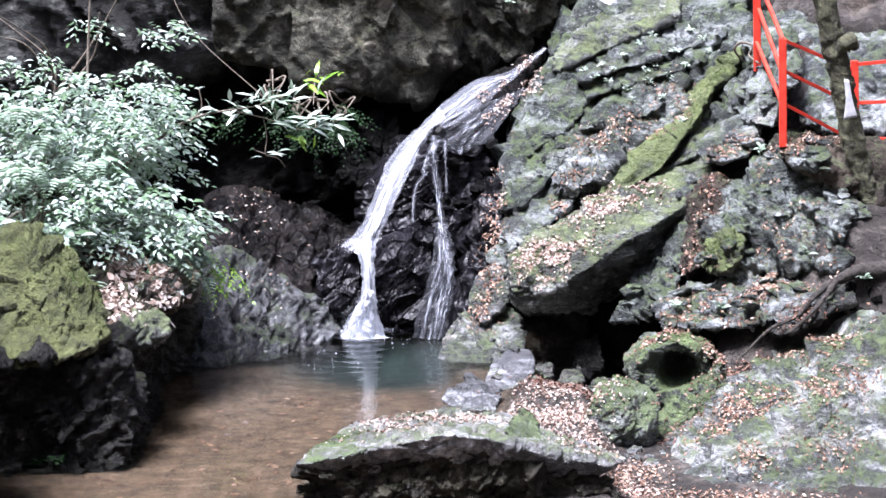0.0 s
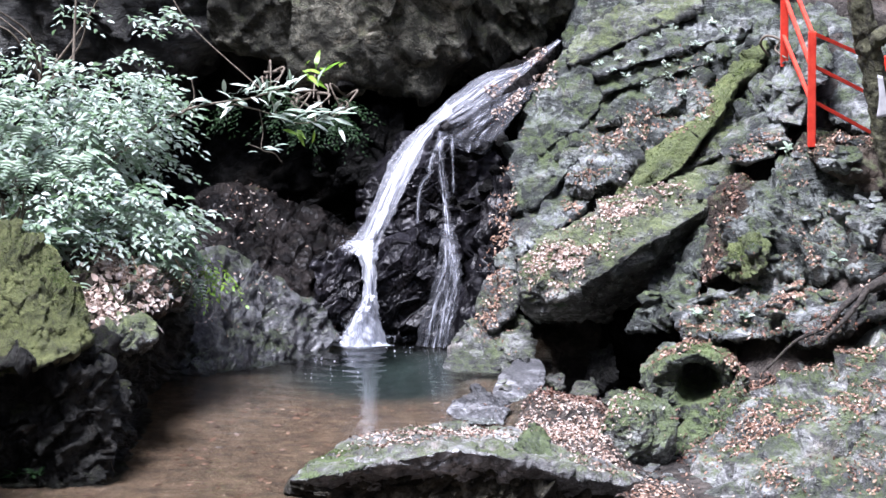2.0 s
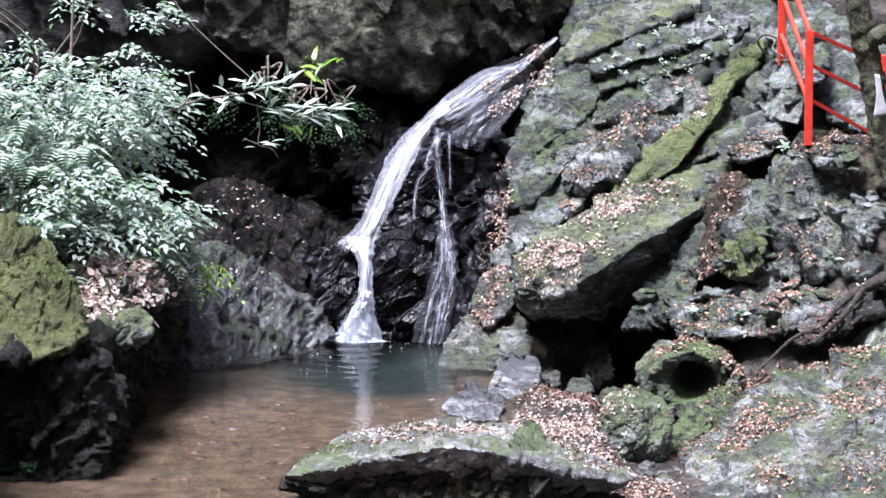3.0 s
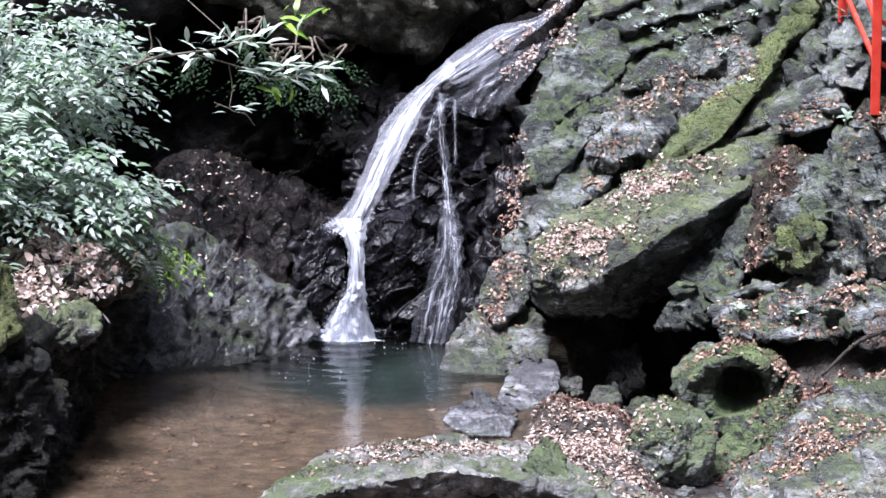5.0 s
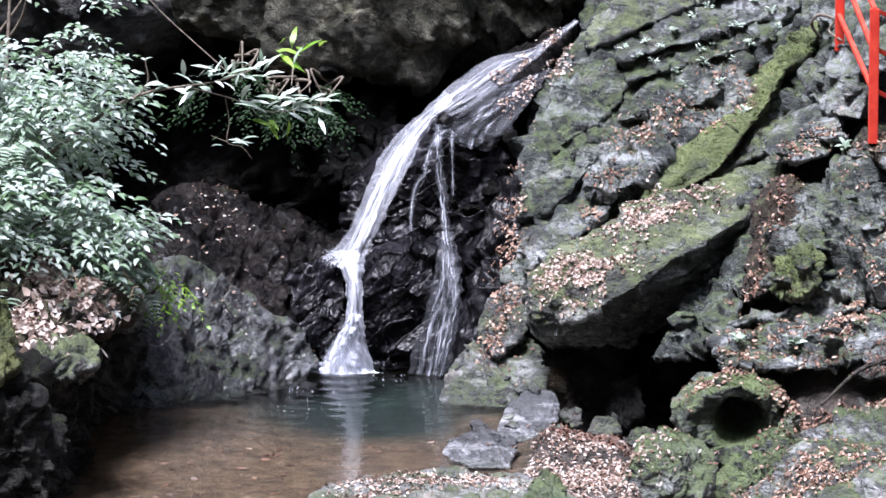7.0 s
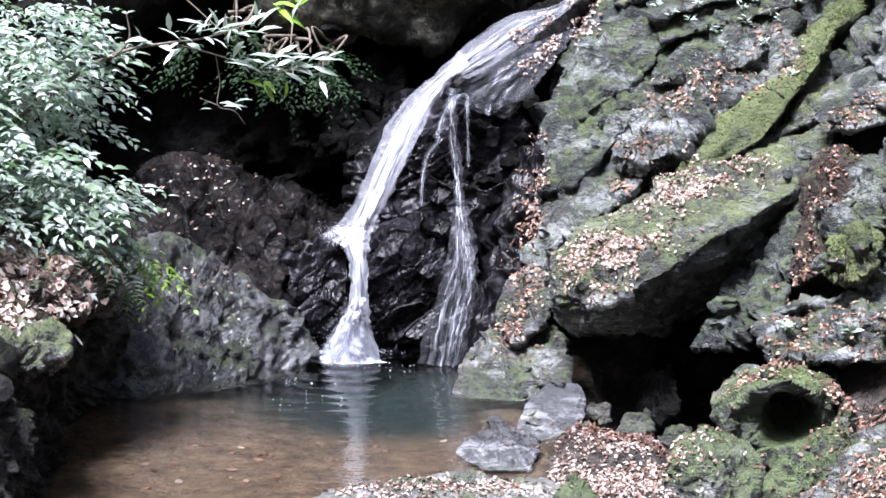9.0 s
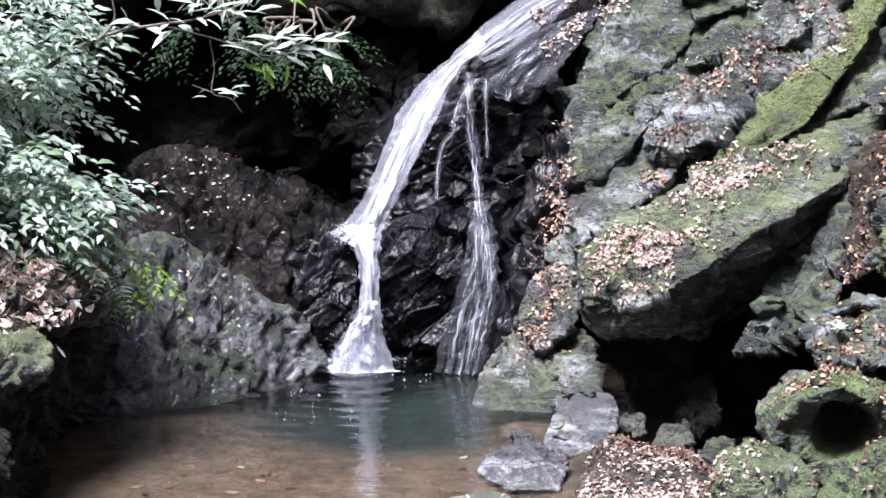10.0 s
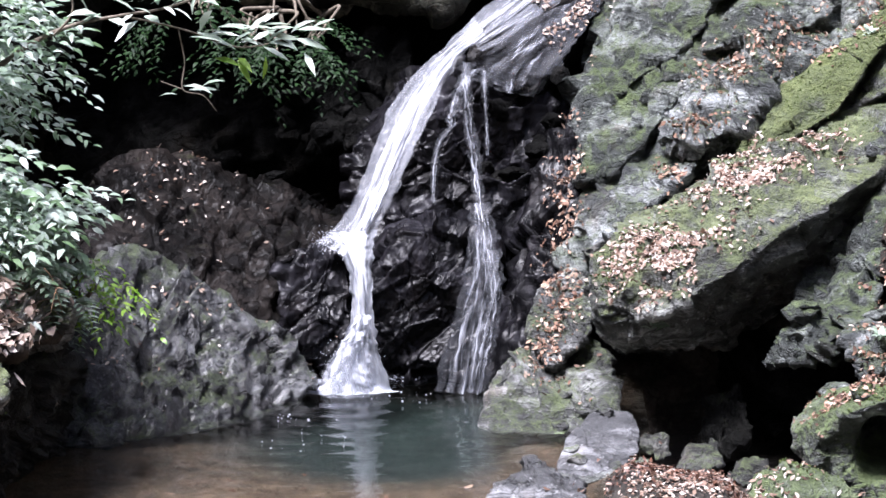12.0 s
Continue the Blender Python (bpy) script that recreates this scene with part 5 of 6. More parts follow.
droplets("froth", [((-0.85, 20.03, 0.02), (0.16, 0.05, 0.004)), ((-1.00, 20.00, 0.02), (0.10, 0.04, 0.004)), ((-0.62, 20.11, 0.02), (0.12, 0.04, 0.004)), ((-0.11, 20.12, 0.02), (0.12, 0.03, 0.004))], 900, 0.0045, M_FOAM, waterfall, "fine froth round the foot of the fall", "stuff")
# White flecks set on the water in place of small bright glints.
droplets("glint_foam", [((-1.11, 18.49, 0.02), (0.14, 0.14, 0.002)), ((-1.18, 19.07, 0.02), (0.10, 0.08, 0.002)), ((-0.56, 19.57, 0.02), (0.20, 0.10, 0.002))], 40, 0.006, M_FOAM, waterfall, "white foam flecks on the pool, standing for its bright glints", "stuff")
droplets("spray", [((-0.86, 19.70, 0.19), (0.09, 0.08, 0.06)), ((-0.96, 19.66, 0.10), (0.07, 0.06, 0.04)), ((-0.98, 19.95, 0.97), (0.05, 0.06, 0.035)), ((-0.80, 19.90, 0.93), (0.06, 0.05, 0.04))], 1300, 0.0024, M_FOAM, waterfall, "spray drops", "stuff")

# ---- railing, tree ----
def box_between(name, a, b, w, mat, parent, label=""):
    a, b = Vector(a), Vector(b)
    bm = bmesh.new()
    bmesh.ops.create_cube(bm, size=1)
    for q in bm.verts:
        q.co = Vector((q.co.x * w, q.co.y * w, q.co.z * (b - a).length))
    bmesh.ops.bevel(bm, geom=list(bm.edges), offset=w * 0.08, segments=2, affect="EDGES")
    turn = (b - a).to_track_quat("Z", "Y").to_matrix().to_4x4()
    bm.transform(Matrix.Translation((a + b) / 2) @ turn)
    vs, fs = np.array([q.co for q in bm.verts]), [[q.index for q in f.verts] for f in bm.faces]
    bm.free()
    return mesh_object(name, vs, fs, mat, parent, origin=tuple(parent.location), smooth=False, label=label)


railing = tagged(new("railing"), "red-painted metal handrail with square posts beside the path", "railing")
railing.location = (3.49, 18.71, 2.25)
for a, b in (((3.49, 18.71, 2.23), (3.47, 18.71, 3.34)), ((3.33, 20.05, 2.79), (3.31, 20.05, 3.78)), ((4.29, 19.16, 1.67), (4.25, 19.16, 3.04))):
    box_between("post", a, b, 0.075, M_RED, railing)
for a, b in (((3.47, 18.71, 3.33), (3.34, 19.72, 3.71)), ((3.46, 18.71, 3.02), (3.33, 20.05, 3.46)), ((3.47, 18.71, 2.68), (3.31, 20.05, 3.11)),
             ((3.47, 18.71, 3.33), (4.25, 19.16, 2.94)), ((3.47, 18.71, 3.02), (4.26, 19.16, 2.58)), ((3.48, 18.71, 2.68), (4.27, 19.16, 2.20)),
             ((4.25, 19.16, 3.00), (4.93, 19.05, 3.08)), ((4.26, 19.16, 2.60), (4.94, 19.05, 2.65)), ((4.27, 19.16, 2.22), (4.95, 19.05, 2.25)), ((4.29, 19.16, 1.71), (4.97, 19.05, 1.74))):
    box_between("rail", a, b, 0.034, M_RED, railing)


def tube(name, pts, radii, mat, parent=None, label="", category="", group="", kind="", n=60, sides=14, lumps=0.15, size=0.15):
    c = spline(pts, n)
    r = np.interp(np.linspace(0, 1, n), np.linspace(0, 1, len(radii)), radii)
    t = np.gradient(c, axis=0)
    t /= np.linalg.norm(t, axis=1)[:, None]
    up = np.array([0.13, -0.98, 0.1])
    s1 = np.cross(t, up)
    s1 /= np.linalg.norm(s1, axis=1)[:, None]
    s2 = np.cross(t, s1)
    ang = np.linspace(0, 2 * np.pi, sides, endpoint=False)
    d = s1[:, None, :] * np.cos(ang)[None, :, None] + s2[:, None, :] * np.sin(ang)[None, :, None]
    base = c[:, None, :] + d * r[:, None, None]
    lump = fractal(base.reshape(-1, 3) / size, 4).reshape(n, sides)
    g = (c[:, None, :] + d * (r[:, None] * (1 + lumps * lump))[..., None]).reshape(-1, 3)
    idx = np.arange(n * sides).reshape(n, sides)
    nxt = np.roll(idx, -1, 1)
    q = np.stack([idx[:-1], nxt[:-1], nxt[1:], idx[1:]], -1).reshape(-1, 4).tolist()
    q += [idx[0][::-1].tolist(), idx[-1].tolist()]
    o = tuple(parent.location) if parent is not None else tuple(c[0])
    return mesh_object(name, g, q, mat, parent, origin=o, label=label, category=category, group=group, kind=kind)


tree = tagged(new("tree"), "leaning tree with a mossy trunk beside the red railing", "tree")
tree.location = (4.64, 18.25, 0.91)
tube("trunk", [(4.64, 18.25, 0.91), (4.43, 18.25, 1.49), (4.23, 18.25, 2.06), (4.09, 18.25, 2.64), (3.99, 18.25, 3.14), (3.86, 18.25, 3.70), (3.69, 18.25, 4.64)], [0.17, 0.14, 0.122, 0.116, 0.116, 0.116, 0.11], M_BARK, tree, n=140, sides=30, lumps=0.35, size=0.10)
tube("burl", [(3.99, 18.19, 3.34), (4.09, 18.13, 3.39), (4.16, 18.13, 3.32)], [0.07, 0.09, 0.03], M_BARK, tree, n=20, lumps=0.5, size=0.08)
tube("root", [(4.50, 17.47, 1.20), (4.14, 17.29, 1.24), (3.84, 17.11, 1.16), (3.63, 16.92, 1.04), (3.48, 16.80, 0.90), (3.20, 16.68, 0.79), (2.93, 16.61, 0.54)], [0.11, 0.07, 0.04, 0.03, 0.022, 0.016, 0.01], M_ROOT, tree, n=90, lumps=0.35, size=0.1)
tube("root", [(3.89, 17.05, 1.21), (3.69, 16.80, 1.01), (3.40, 16.61, 0.78)], [0.03, 0.025, 0.012], M_ROOT, tree, n=40, lumps=0.35, size=0.1)

# white tag tied to the trunk
def tag_mesh():
    a = spline([(4.03, 18.07, 3.03), (4.05, 18.06, 2.82), (4.03, 18.05, 2.62)], 14)
    b = spline([(4.08, 18.07, 3.02), (4.12, 18.06, 2.82), (4.17, 18.05, 2.65)], 14)
    u = np.linspace(0, 1, 6)
    g = (a[:, None] * (1 - u)[None, :, None] + b[:, None] * u[None, :, None]).reshape(-1, 3)
    g[:, 1] += 0.012 * fractal(g * 14, 2)
    back = g + (0, 0.006, 0)
    idx = np.arange(84).reshape(14, 6)
    q = np.stack([idx[:-1, :-1], idx[1:, :-1], idx[1:, 1:], idx[:-1, 1:]], -1).reshape(-1, 4)
    rim = np.concatenate([idx[0], idx[1:, -1], idx[-1, -2::-1], idx[-2:0:-1, 0]])
    sides = np.stack([rim, np.roll(rim, -1), np.roll(rim, -1) + 84, rim + 84], 1)
    return np.vstack([g, back]), np.vstack([q, q[:, ::-1] + 84, sides])


vs, fs = tag_mesh()
mesh_object("hanging_tag", vs, fs, M_WHITE, origin=tuple(vs[0]), label="white plastic tag hung on the tree trunk", category="tag")


# ---- leaf litter ----
def leaf_shape(length, width, curl, rng):
    """Six points of a pointed leaf, bent along its rib."""
    z = lambda x: curl * length * (x - 0.5) ** 2
    return np.array([(0, 0, z(0)), (0.35 * length, width / 2, z(.35) + 0.18 * width), (0.7 * length, width * 0.36, z(.7) + 0.14 * width), (length, 0, z(1)),
                     (0.7 * length, -width * 0.36, z(.7) + 0.14 * width), (0.35 * length, -width / 2, z(.35) + 0.18 * width)]) - (length / 2, 0, 0)


LEAF_FACES = np.array([(0, 5, 1), (1, 5, 4), (1, 4, 2), (2, 4, 3)])


DRIFT = {}


def litter(name, spots, count, mat, label, length=(0.018, 0.050), seed=1, steep=0.35, parent=None, sunken=False, drift=True):
    """Dead leaves dropped straight down on what lies below: spots of (x, y, radius x, radius y)."""
    rng = np.random.default_rng(seed)
    deps = bpy.context.evaluated_depsgraph_get()
    w = np.array([s[2] * s[3] for s in spots])
    w /= w.sum()
    vs, fs, k = [], [], 0
    for _ in range(count * 4):
        if k >= count:
            break
        sx, sy, rx, ry, top = spots[rng.choice(len(spots), p=w)]
        x, y = sx + rng.normal() * rx * 0.5, sy + rng.normal() * ry * 0.5
        if DRIFT.get((int(x * 12), int(y * 12)), None) is None:
            DRIFT[(int(x * 12), int(y * 12))] = float(fractal(np.array([[x * 2.4, y * 2.4, 0.5]]), 3)[0])
        if drift and DRIFT[(int(x * 12), int(y * 12))] < rng.uniform(-0.25, 0.12):
            continue
        hit, place, nor, _, ob, _ = scene.ray_cast(deps, Vector((x, y, top)), Vector((0, 0, -1)))
        if not hit or nor.z < steep or (place.z < -0.02 and x < 1.05 and not sunken) or ob.name.startswith("water"):
            continue
        ln = rng.uniform(*length)
        g = leaf_shape(ln, ln * rng.uniform(0.38, 0.62), rng.uniform(-0.9, 1.2), rng)
        q = (nor + Vector(rng.normal(size=3) * 0.35)).normalized().to_track_quat("Z", "Y").to_matrix() @ Matrix.Rotation(rng.uniform(0, 6.28), 3, "Z")
        vs.append(g @ np.array(q).T + np.array(place) + np.array(nor) * rng.uniform(0.006, 0.02))
        fs.append(LEAF_FACES + 6 * k)
        k += 1
    return mesh_object(name, np.vstack(vs), np.vstack(fs), mat, parent, label=label, category="fallen leaves", kind="stuff")


def spot(p, rx, ry, top=None):
    return (p[0], p[1], rx, ry, (p[2] + 0.6) if top is None else top)


litter("fallen_leaves", [spot((0.92, 15.92, 0.04), 0.45, 0.5), spot((1.18, 16.92, 0.04), 0.5, 0.4), spot((0.63, 16.43, 0.06), 0.3, 0.3), spot((1.53, 17.29, 0.00), 0.3, 0.2), spot((1.78, 14.06, 0.10), 0.3, 0.4), spot((1.41, 15.14, 0.10), 0.4, 0.5), spot((1.25, 16.05, 0.11), 0.5, 0.5)], 4600, M_LITTER, "brown and buff leaves covering the small shore", seed=2, drift=False)
litter("fallen_leaves", [spot((0.09, 14.33, 0.54), 0.55, 0.3), spot((-0.41, 14.33, 0.50), 0.35, 0.25), spot((1.23, 13.78, 0.38), 0.25, 0.1), spot((-0.33, 13.9, 0.53), 0.5, 0.3), spot((0.15, 14.2, 0.51), 0.35, 0.3), spot((1.29, 13.6, 0.33), 0.3, 0.12)], 1900, M_LITTER, "dry buff leaves lying on the flat boulder", seed=3, drift=False)
litter("fallen_leaves", [spot((1.26, 18.88, 1.08), 0.35, 0.35), spot((1.03, 18.77, 0.92), 0.25, 0.25), spot((1.75, 19.45, 1.38), 0.3, 0.2), spot((2.06, 19.61, 1.50), 0.2, 0.15), spot((1.49, 19.4, 1.24), 0.35, 0.30), spot((1.79, 19.75, 1.36), 0.30, 0.25), spot((1.07, 19.0, 1.02), 0.30, 0.30), spot((2.06, 19.6, 1.43), 0.30, 0.25)], 4200, M_LITTER, "dry leaves on the sloping top of the boulder", seed=4)
litter("fallen_leaves", [spot((2.70, 15.79, -0.04), 0.4, 0.4), spot((3.60, 15.53, -0.07), 0.4, 0.4), spot((3.28, 16.24, 0.05), 0.8, 0.5), spot((2.95, 15.66, -0.28), 0.5, 0.25), spot((3.73, 16.55, 0.36), 0.5, 0.3), spot((3.97, 15.92, 0.03), 0.3, 0.5), spot((3.13, 15.53, -0.07), 0.22, 0.15), spot((2.89, 14.74, -0.16), 0.3, 0.3), spot((3.70, 14.74, -0.11), 0.3, 0.3)], 3400, M_LITTER_ORANGE, "orange-brown leaves scattered over the sloping slab", seed=5, steep=0.2)
litter("fallen_leaves", [spot((2.58, 17.53, 0.85), 0.5, 0.3), spot((3.40, 17.41, 0.99), 0.5, 0.25), spot((2.18, 17.29, 0.62), 0.3, 0.25), spot((2.76, 16.92, 0.54), 0.3, 0.2), spot((1.90, 17.17, 0.37), 0.2, 0.2)], 1920, M_LITTER_ORANGE, "red-brown leaves drifted along the ledges", seed=6, steep=0.2)
litter("fallen_leaves", [spot((2.71, 18.71, 1.40), 0.12, 0.4), spot((2.54, 18.25, 1.15), 0.2, 0.2), spot((3.33, 17.89, 1.45), 0.4, 0.25), spot((3.01, 19.16, 1.90), 0.3, 0.2), spot((3.69, 18.59, 2.20), 0.5, 0.2)], 1080, M_LITTER_ORANGE, "leaves caught in the gully and on the outcrop", seed=7, steep=0.15)
litter("fallen_leaves", [spot((0.59, 20.37, 1.20), 0.15, 0.35), spot((0.53, 19.72, 0.60), 0.15, 0.3), spot((1.38, 20.16, 1.42), 0.25, 0.2), spot((1.82, 20.59, 2.03), 0.4, 0.2), spot((2.44, 20.69, 2.32), 0.25, 0.3), spot((0.46, 19.39, 0.37), 0.2, 0.25)], 1920, M_LITTER_ORANGE, "leaves lodged in the cracks of the slope", seed=8, steep=0.1)
litter("fallen_leaves", [spot((0.67, 21.22, 2.15), 0.14, 0.2), spot((0.50, 21.01, 1.93), 0.12, 0.12), spot((0.97, 21.63, 2.43), 0.12, 0.25)], 624, M_LITTER, "wet leaves stuck to the slab under the water", seed=9, steep=0.1)
litter("fallen_leaves", [spot((-2.93, 16.98, 1.27), 0.5, 0.5, 1.9), spot((-3.15, 16.05, 1.10), 0.25, 0.3), spot((-2.71, 17.41, 1.11), 0.25, 0.3, 1.9)], 1920, M_LITTER_PALE, "pale dry leaves piled on the bank ledge, brightened against shrub shade", seed=10, length=(0.06, 0.11), steep=0.1)
litter("fallen_leaves", [spot((-2.06, 20.91, 1.11), 0.6, 0.4), spot((-1.82, 19.83, 0.46), 0.5, 0.3), spot((-2.14, 19.16, 0.19), 0.4, 0.3), spot((-1.58, 19.89, 0.60), 0.45, 0.15), spot((-2.20, 21.22, 1.24), 0.45, 0.15)], 190, M_LITTER, "single leaves scattered on the dark rocks", seed=11, steep=0.1)


M_LITTER_WET = leaf_mat("sodden_leaves", [(0.0, (0.03, 0.014, 0.010)), (0.4, (0.10, 0.042, 0.026)), (0.75, (0.20, 0.10, 0.065)), (1.0, (0.36, 0.25, 0.19))], 0.5, 0.0)
litter("fallen_leaves", [spot((1.25, 17.29, 0.06), 0.5, 0.3), spot((0.98, 17.41, 0.03), 0.3, 0.3), spot((1.56, 16.92, 0.07), 0.3, 0.25)], 1100, M_LITTER_WET, "red-brown sodden leaves at the mouth of the hollow", seed=14, drift=False)
litter("fallen_leaves", [spot((2.98, 16.98, 0.59), 0.5, 0.3), spot((3.43, 16.80, 0.74), 0.4, 0.25), spot((2.20, 16.05, -0.22), 0.2, 0.3), spot((2.61, 16.43, 0.12), 0.2, 0.3)], 800, M_LITTER_WET, "brown leaves packed between the ledges", seed=15, steep=0.1)
litter("fallen_leaves", [spot((2.80, 19.05, 1.66), 0.12, 0.3), spot((2.68, 18.59, 1.30), 0.14, 0.3), spot((2.51, 18.25, 1.10), 0.2, 0.15)], 420, M_LITTER_WET, "red-brown leaves filling the steep gully", seed=16, steep=-0.2, drift=False)
litter("fallen_leaves", [(1.60, 14.33, 0.39, 0.57, 0.50), (1.86, 14.87, 0.33, 0.46, 0.50), (2.56, 13.92, 1.00, 0.34, 0.50)], 1700, M_LITTER_ORANGE, "orange-brown leaves in the gap between boulder and slab", seed=17, drift=False)
litter("sunken_leaves", [(-1.73, 15.53, 1.30, 1.38, -0.02), (-1.05, 17.29, 1.67, 0.92, -0.02), (-2.22, 14.19, 0.78, 0.57, -0.02), (-1.33, 14.33, 0.44, 0.34, -0.02)], 140, M_LITTER_WET, "dark sodden leaves on the bed of the pool", seed=12, sunken=True, length=(0.05, 0.12))


M_TUFT = leaf_mat("moss_tuft", [(0.0, (0.04, 0.065, 0.016)), (0.5, (0.12, 0.165, 0.05)), (1.0, (0.25, 0.31, 0.11))], 0.8, 0.3, 0.2)


def moss_tufts(spots, count, label, seed, height=(0.005, 0.016)):
    """Short upright moss shoots on the upper faces of the rocks."""
    rng = np.random.default_rng(seed)
    deps = bpy.context.evaluated_depsgraph_get()
    vs, fs, k = [], [], 0
    for _ in range(count):
        sx, sy, rx, ry, top = spots[rng.integers(len(spots))]
        x, y = sx + rng.normal() * rx * 0.5, sy + rng.normal() * ry * 0.5
        hit, place, nor, _, ob, _ = scene.ray_cast(deps, Vector((x, y, top)), Vector((0, 0, -1)))
        if not hit or ob.name.split(".")[0] in ("fallen_leaves", "water", "sunken_leaves") or place.z < 0.02:
            continue
        h = rng.uniform(*height)
        up = np.array(nor) + rng.normal(size=3) * 0.5
        side = rng.normal(size=3) * h * 0.3
        p = np.array(place) - np.array(nor) * 0.004
        vs.append(np.array([p - side, p + side, p + up * h]))
        fs.append((3 * k, 3 * k + 1, 3 * k + 2))
        k += 1
    mesh_object("moss", np.vstack(vs), np.array(fs), M_TUFT, label=label, category="moss", kind="stuff")


moss_tufts([spot((-3.66, 15.40, 1.77), 0.6, 0.4), spot((-3.33, 15.14, 1.41), 0.3, 0.3), spot((-2.81, 16.30, 0.99), 0.4, 0.3)], 9000, "short green moss on the bank boulders", 51)
moss_tufts([spot((2.21, 20.05, 1.97), 0.35, 0.4), spot((2.70, 20.37, 2.40), 0.3, 0.3), spot((2.80, 17.77, 1.34), 0.25, 0.2), spot((2.98, 20.69, 2.69), 0.2, 0.2)], 7000, "short green moss on the tilted slab and cushion", 52)
moss_tufts([spot((1.75, 16.43, 0.17), 0.3, 0.3), spot((2.39, 16.43, 0.12), 0.3, 0.3), spot((2.22, 17.05, 0.56), 0.3, 0.2), spot((0.86, 18.82, 0.97), 0.2, 0.2), spot((-0.93, 13.92, 0.44), 0.25, 0.2), spot((3.18, 16.43, 0.22), 0.5, 0.3)], 9000, "short green moss on the boulders by the shore", 53)

# ---- plants ----
def leafy(name, places, mat, parent=None, label="", category="", kind=""):
    """One mesh of leaves: places of (point, direction, normal, length, width, curl)."""
    vs, fs = [], []
    for k, (p, d, nrm, ln, wd, curl) in enumerate(places):
        d = d / np.linalg.norm(d)
        side = np.cross(nrm, d)
        side /= max(np.linalg.norm(side), 1e-9)
        up = np.cross(d, side)
        g = leaf_shape(ln, wd, curl, None) + (ln / 2, 0, 0)
        vs.append(p + g[:, :1] * d + g[:, 1:2] * side + g[:, 2:] * up)
        fs.append(LEAF_FACES + 6 * k)
    return mesh_object(name, np.vstack(vs), np.vstack(fs), mat, parent, origin=tuple(parent.location) if parent is not None else None, label=label, category=category, kind=kind)


def shrub(base, crown, spread_by, twigs, per_twig, leaf, mat, label, seed, droop=0.0):
    """A many-stemmed shrub: stems from the base, twigs round the crown, leaves in rows along the twigs."""
    rng = np.random.default_rng(seed)
    top = tagged(new("shrub"), label, "shrub")
    top.location = base
    base, crown, spread_by = np.array(base), np.array(crown), np.array(spread_by)
    places = []
    stems = []
    for k in range(5):
        end = crown + rng.normal(size=3) * spread_by * 0.5
        mid = 0.5 * (base + end) + rng.normal(size=3) * 0.12 + (0, 0, 0.1)
        stems.append(spline([base + rng.normal(size=3) * 0.05, mid, end], 20))
        tube("stem", [stems[-1][0], mid, end], [0.018, 0.012, 0.005], M_TWIG, top, n=24, sides=7)
    sprays = max(4, twigs // 7)
    heads = crown + np.clip(rng.normal(size=(sprays, 3)), -1.6, 1.6) * spread_by
    for k in range(twigs):
        c = heads[k % sprays]
        out = (c - crown) / spread_by * (0.35, 0.3, 0.05) + (0.2, -0.45, -0.10 - droop)
        fan = rng.uniform(-1.3, 1.3)
        d = np.array([out[0] * math.cos(fan) - out[1] * math.sin(fan), out[0] * math.sin(fan) + out[1] * math.cos(fan), out[2] + rng.normal() * 0.10])
        d /= np.linalg.norm(d)
        c = c + rng.normal(size=3) * (0.05, 0.05, 0.025)
        side = np.cross(d, (0, 0, 1))
        side /= np.linalg.norm(side)
        ln = rng.uniform(0.22, 0.42)
        nrm = np.array([0, -0.3, 1.0]) + rng.normal(size=3) * 0.15
        for j in range(per_twig):
            u = (j + 1) / per_twig
            p = c + d * ln * u + np.array([0, 0, -0.10 * u * u])
            sgn = 1 if j % 2 else -1
            dd = d * 0.55 + side * sgn * 0.75 + rng.normal(size=3) * 0.18 + (0, 0, -0.18)
            if j == per_twig - 1:
                dd = d
            s = leaf * rng.uniform(0.65, 1.25)
            places.append((p, dd, nrm + rng.normal(size=3) * 0.25, s, s * rng.uniform(0.30, 0.42), rng.uniform(-0.5, -0.1)))
    leafy("leaves", places, mat, top, kind="stuff")
    return top


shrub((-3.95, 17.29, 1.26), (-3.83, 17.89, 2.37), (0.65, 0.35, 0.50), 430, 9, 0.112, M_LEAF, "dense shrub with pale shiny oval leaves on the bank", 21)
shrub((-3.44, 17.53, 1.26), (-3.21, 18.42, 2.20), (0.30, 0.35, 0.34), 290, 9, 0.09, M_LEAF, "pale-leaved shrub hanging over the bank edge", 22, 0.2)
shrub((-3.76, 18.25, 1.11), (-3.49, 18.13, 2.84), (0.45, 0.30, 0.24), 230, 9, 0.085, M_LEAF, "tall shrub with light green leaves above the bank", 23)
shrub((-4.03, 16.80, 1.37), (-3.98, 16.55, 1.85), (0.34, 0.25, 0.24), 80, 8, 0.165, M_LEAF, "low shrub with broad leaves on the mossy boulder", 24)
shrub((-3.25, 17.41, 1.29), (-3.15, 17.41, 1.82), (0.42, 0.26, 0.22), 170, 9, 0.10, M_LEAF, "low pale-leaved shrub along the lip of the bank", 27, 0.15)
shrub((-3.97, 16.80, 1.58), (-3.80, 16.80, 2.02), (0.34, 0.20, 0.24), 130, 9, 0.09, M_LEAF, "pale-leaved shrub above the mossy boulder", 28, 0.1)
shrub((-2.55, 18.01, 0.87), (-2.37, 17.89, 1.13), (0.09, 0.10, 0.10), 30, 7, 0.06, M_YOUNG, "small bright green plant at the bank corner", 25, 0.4)
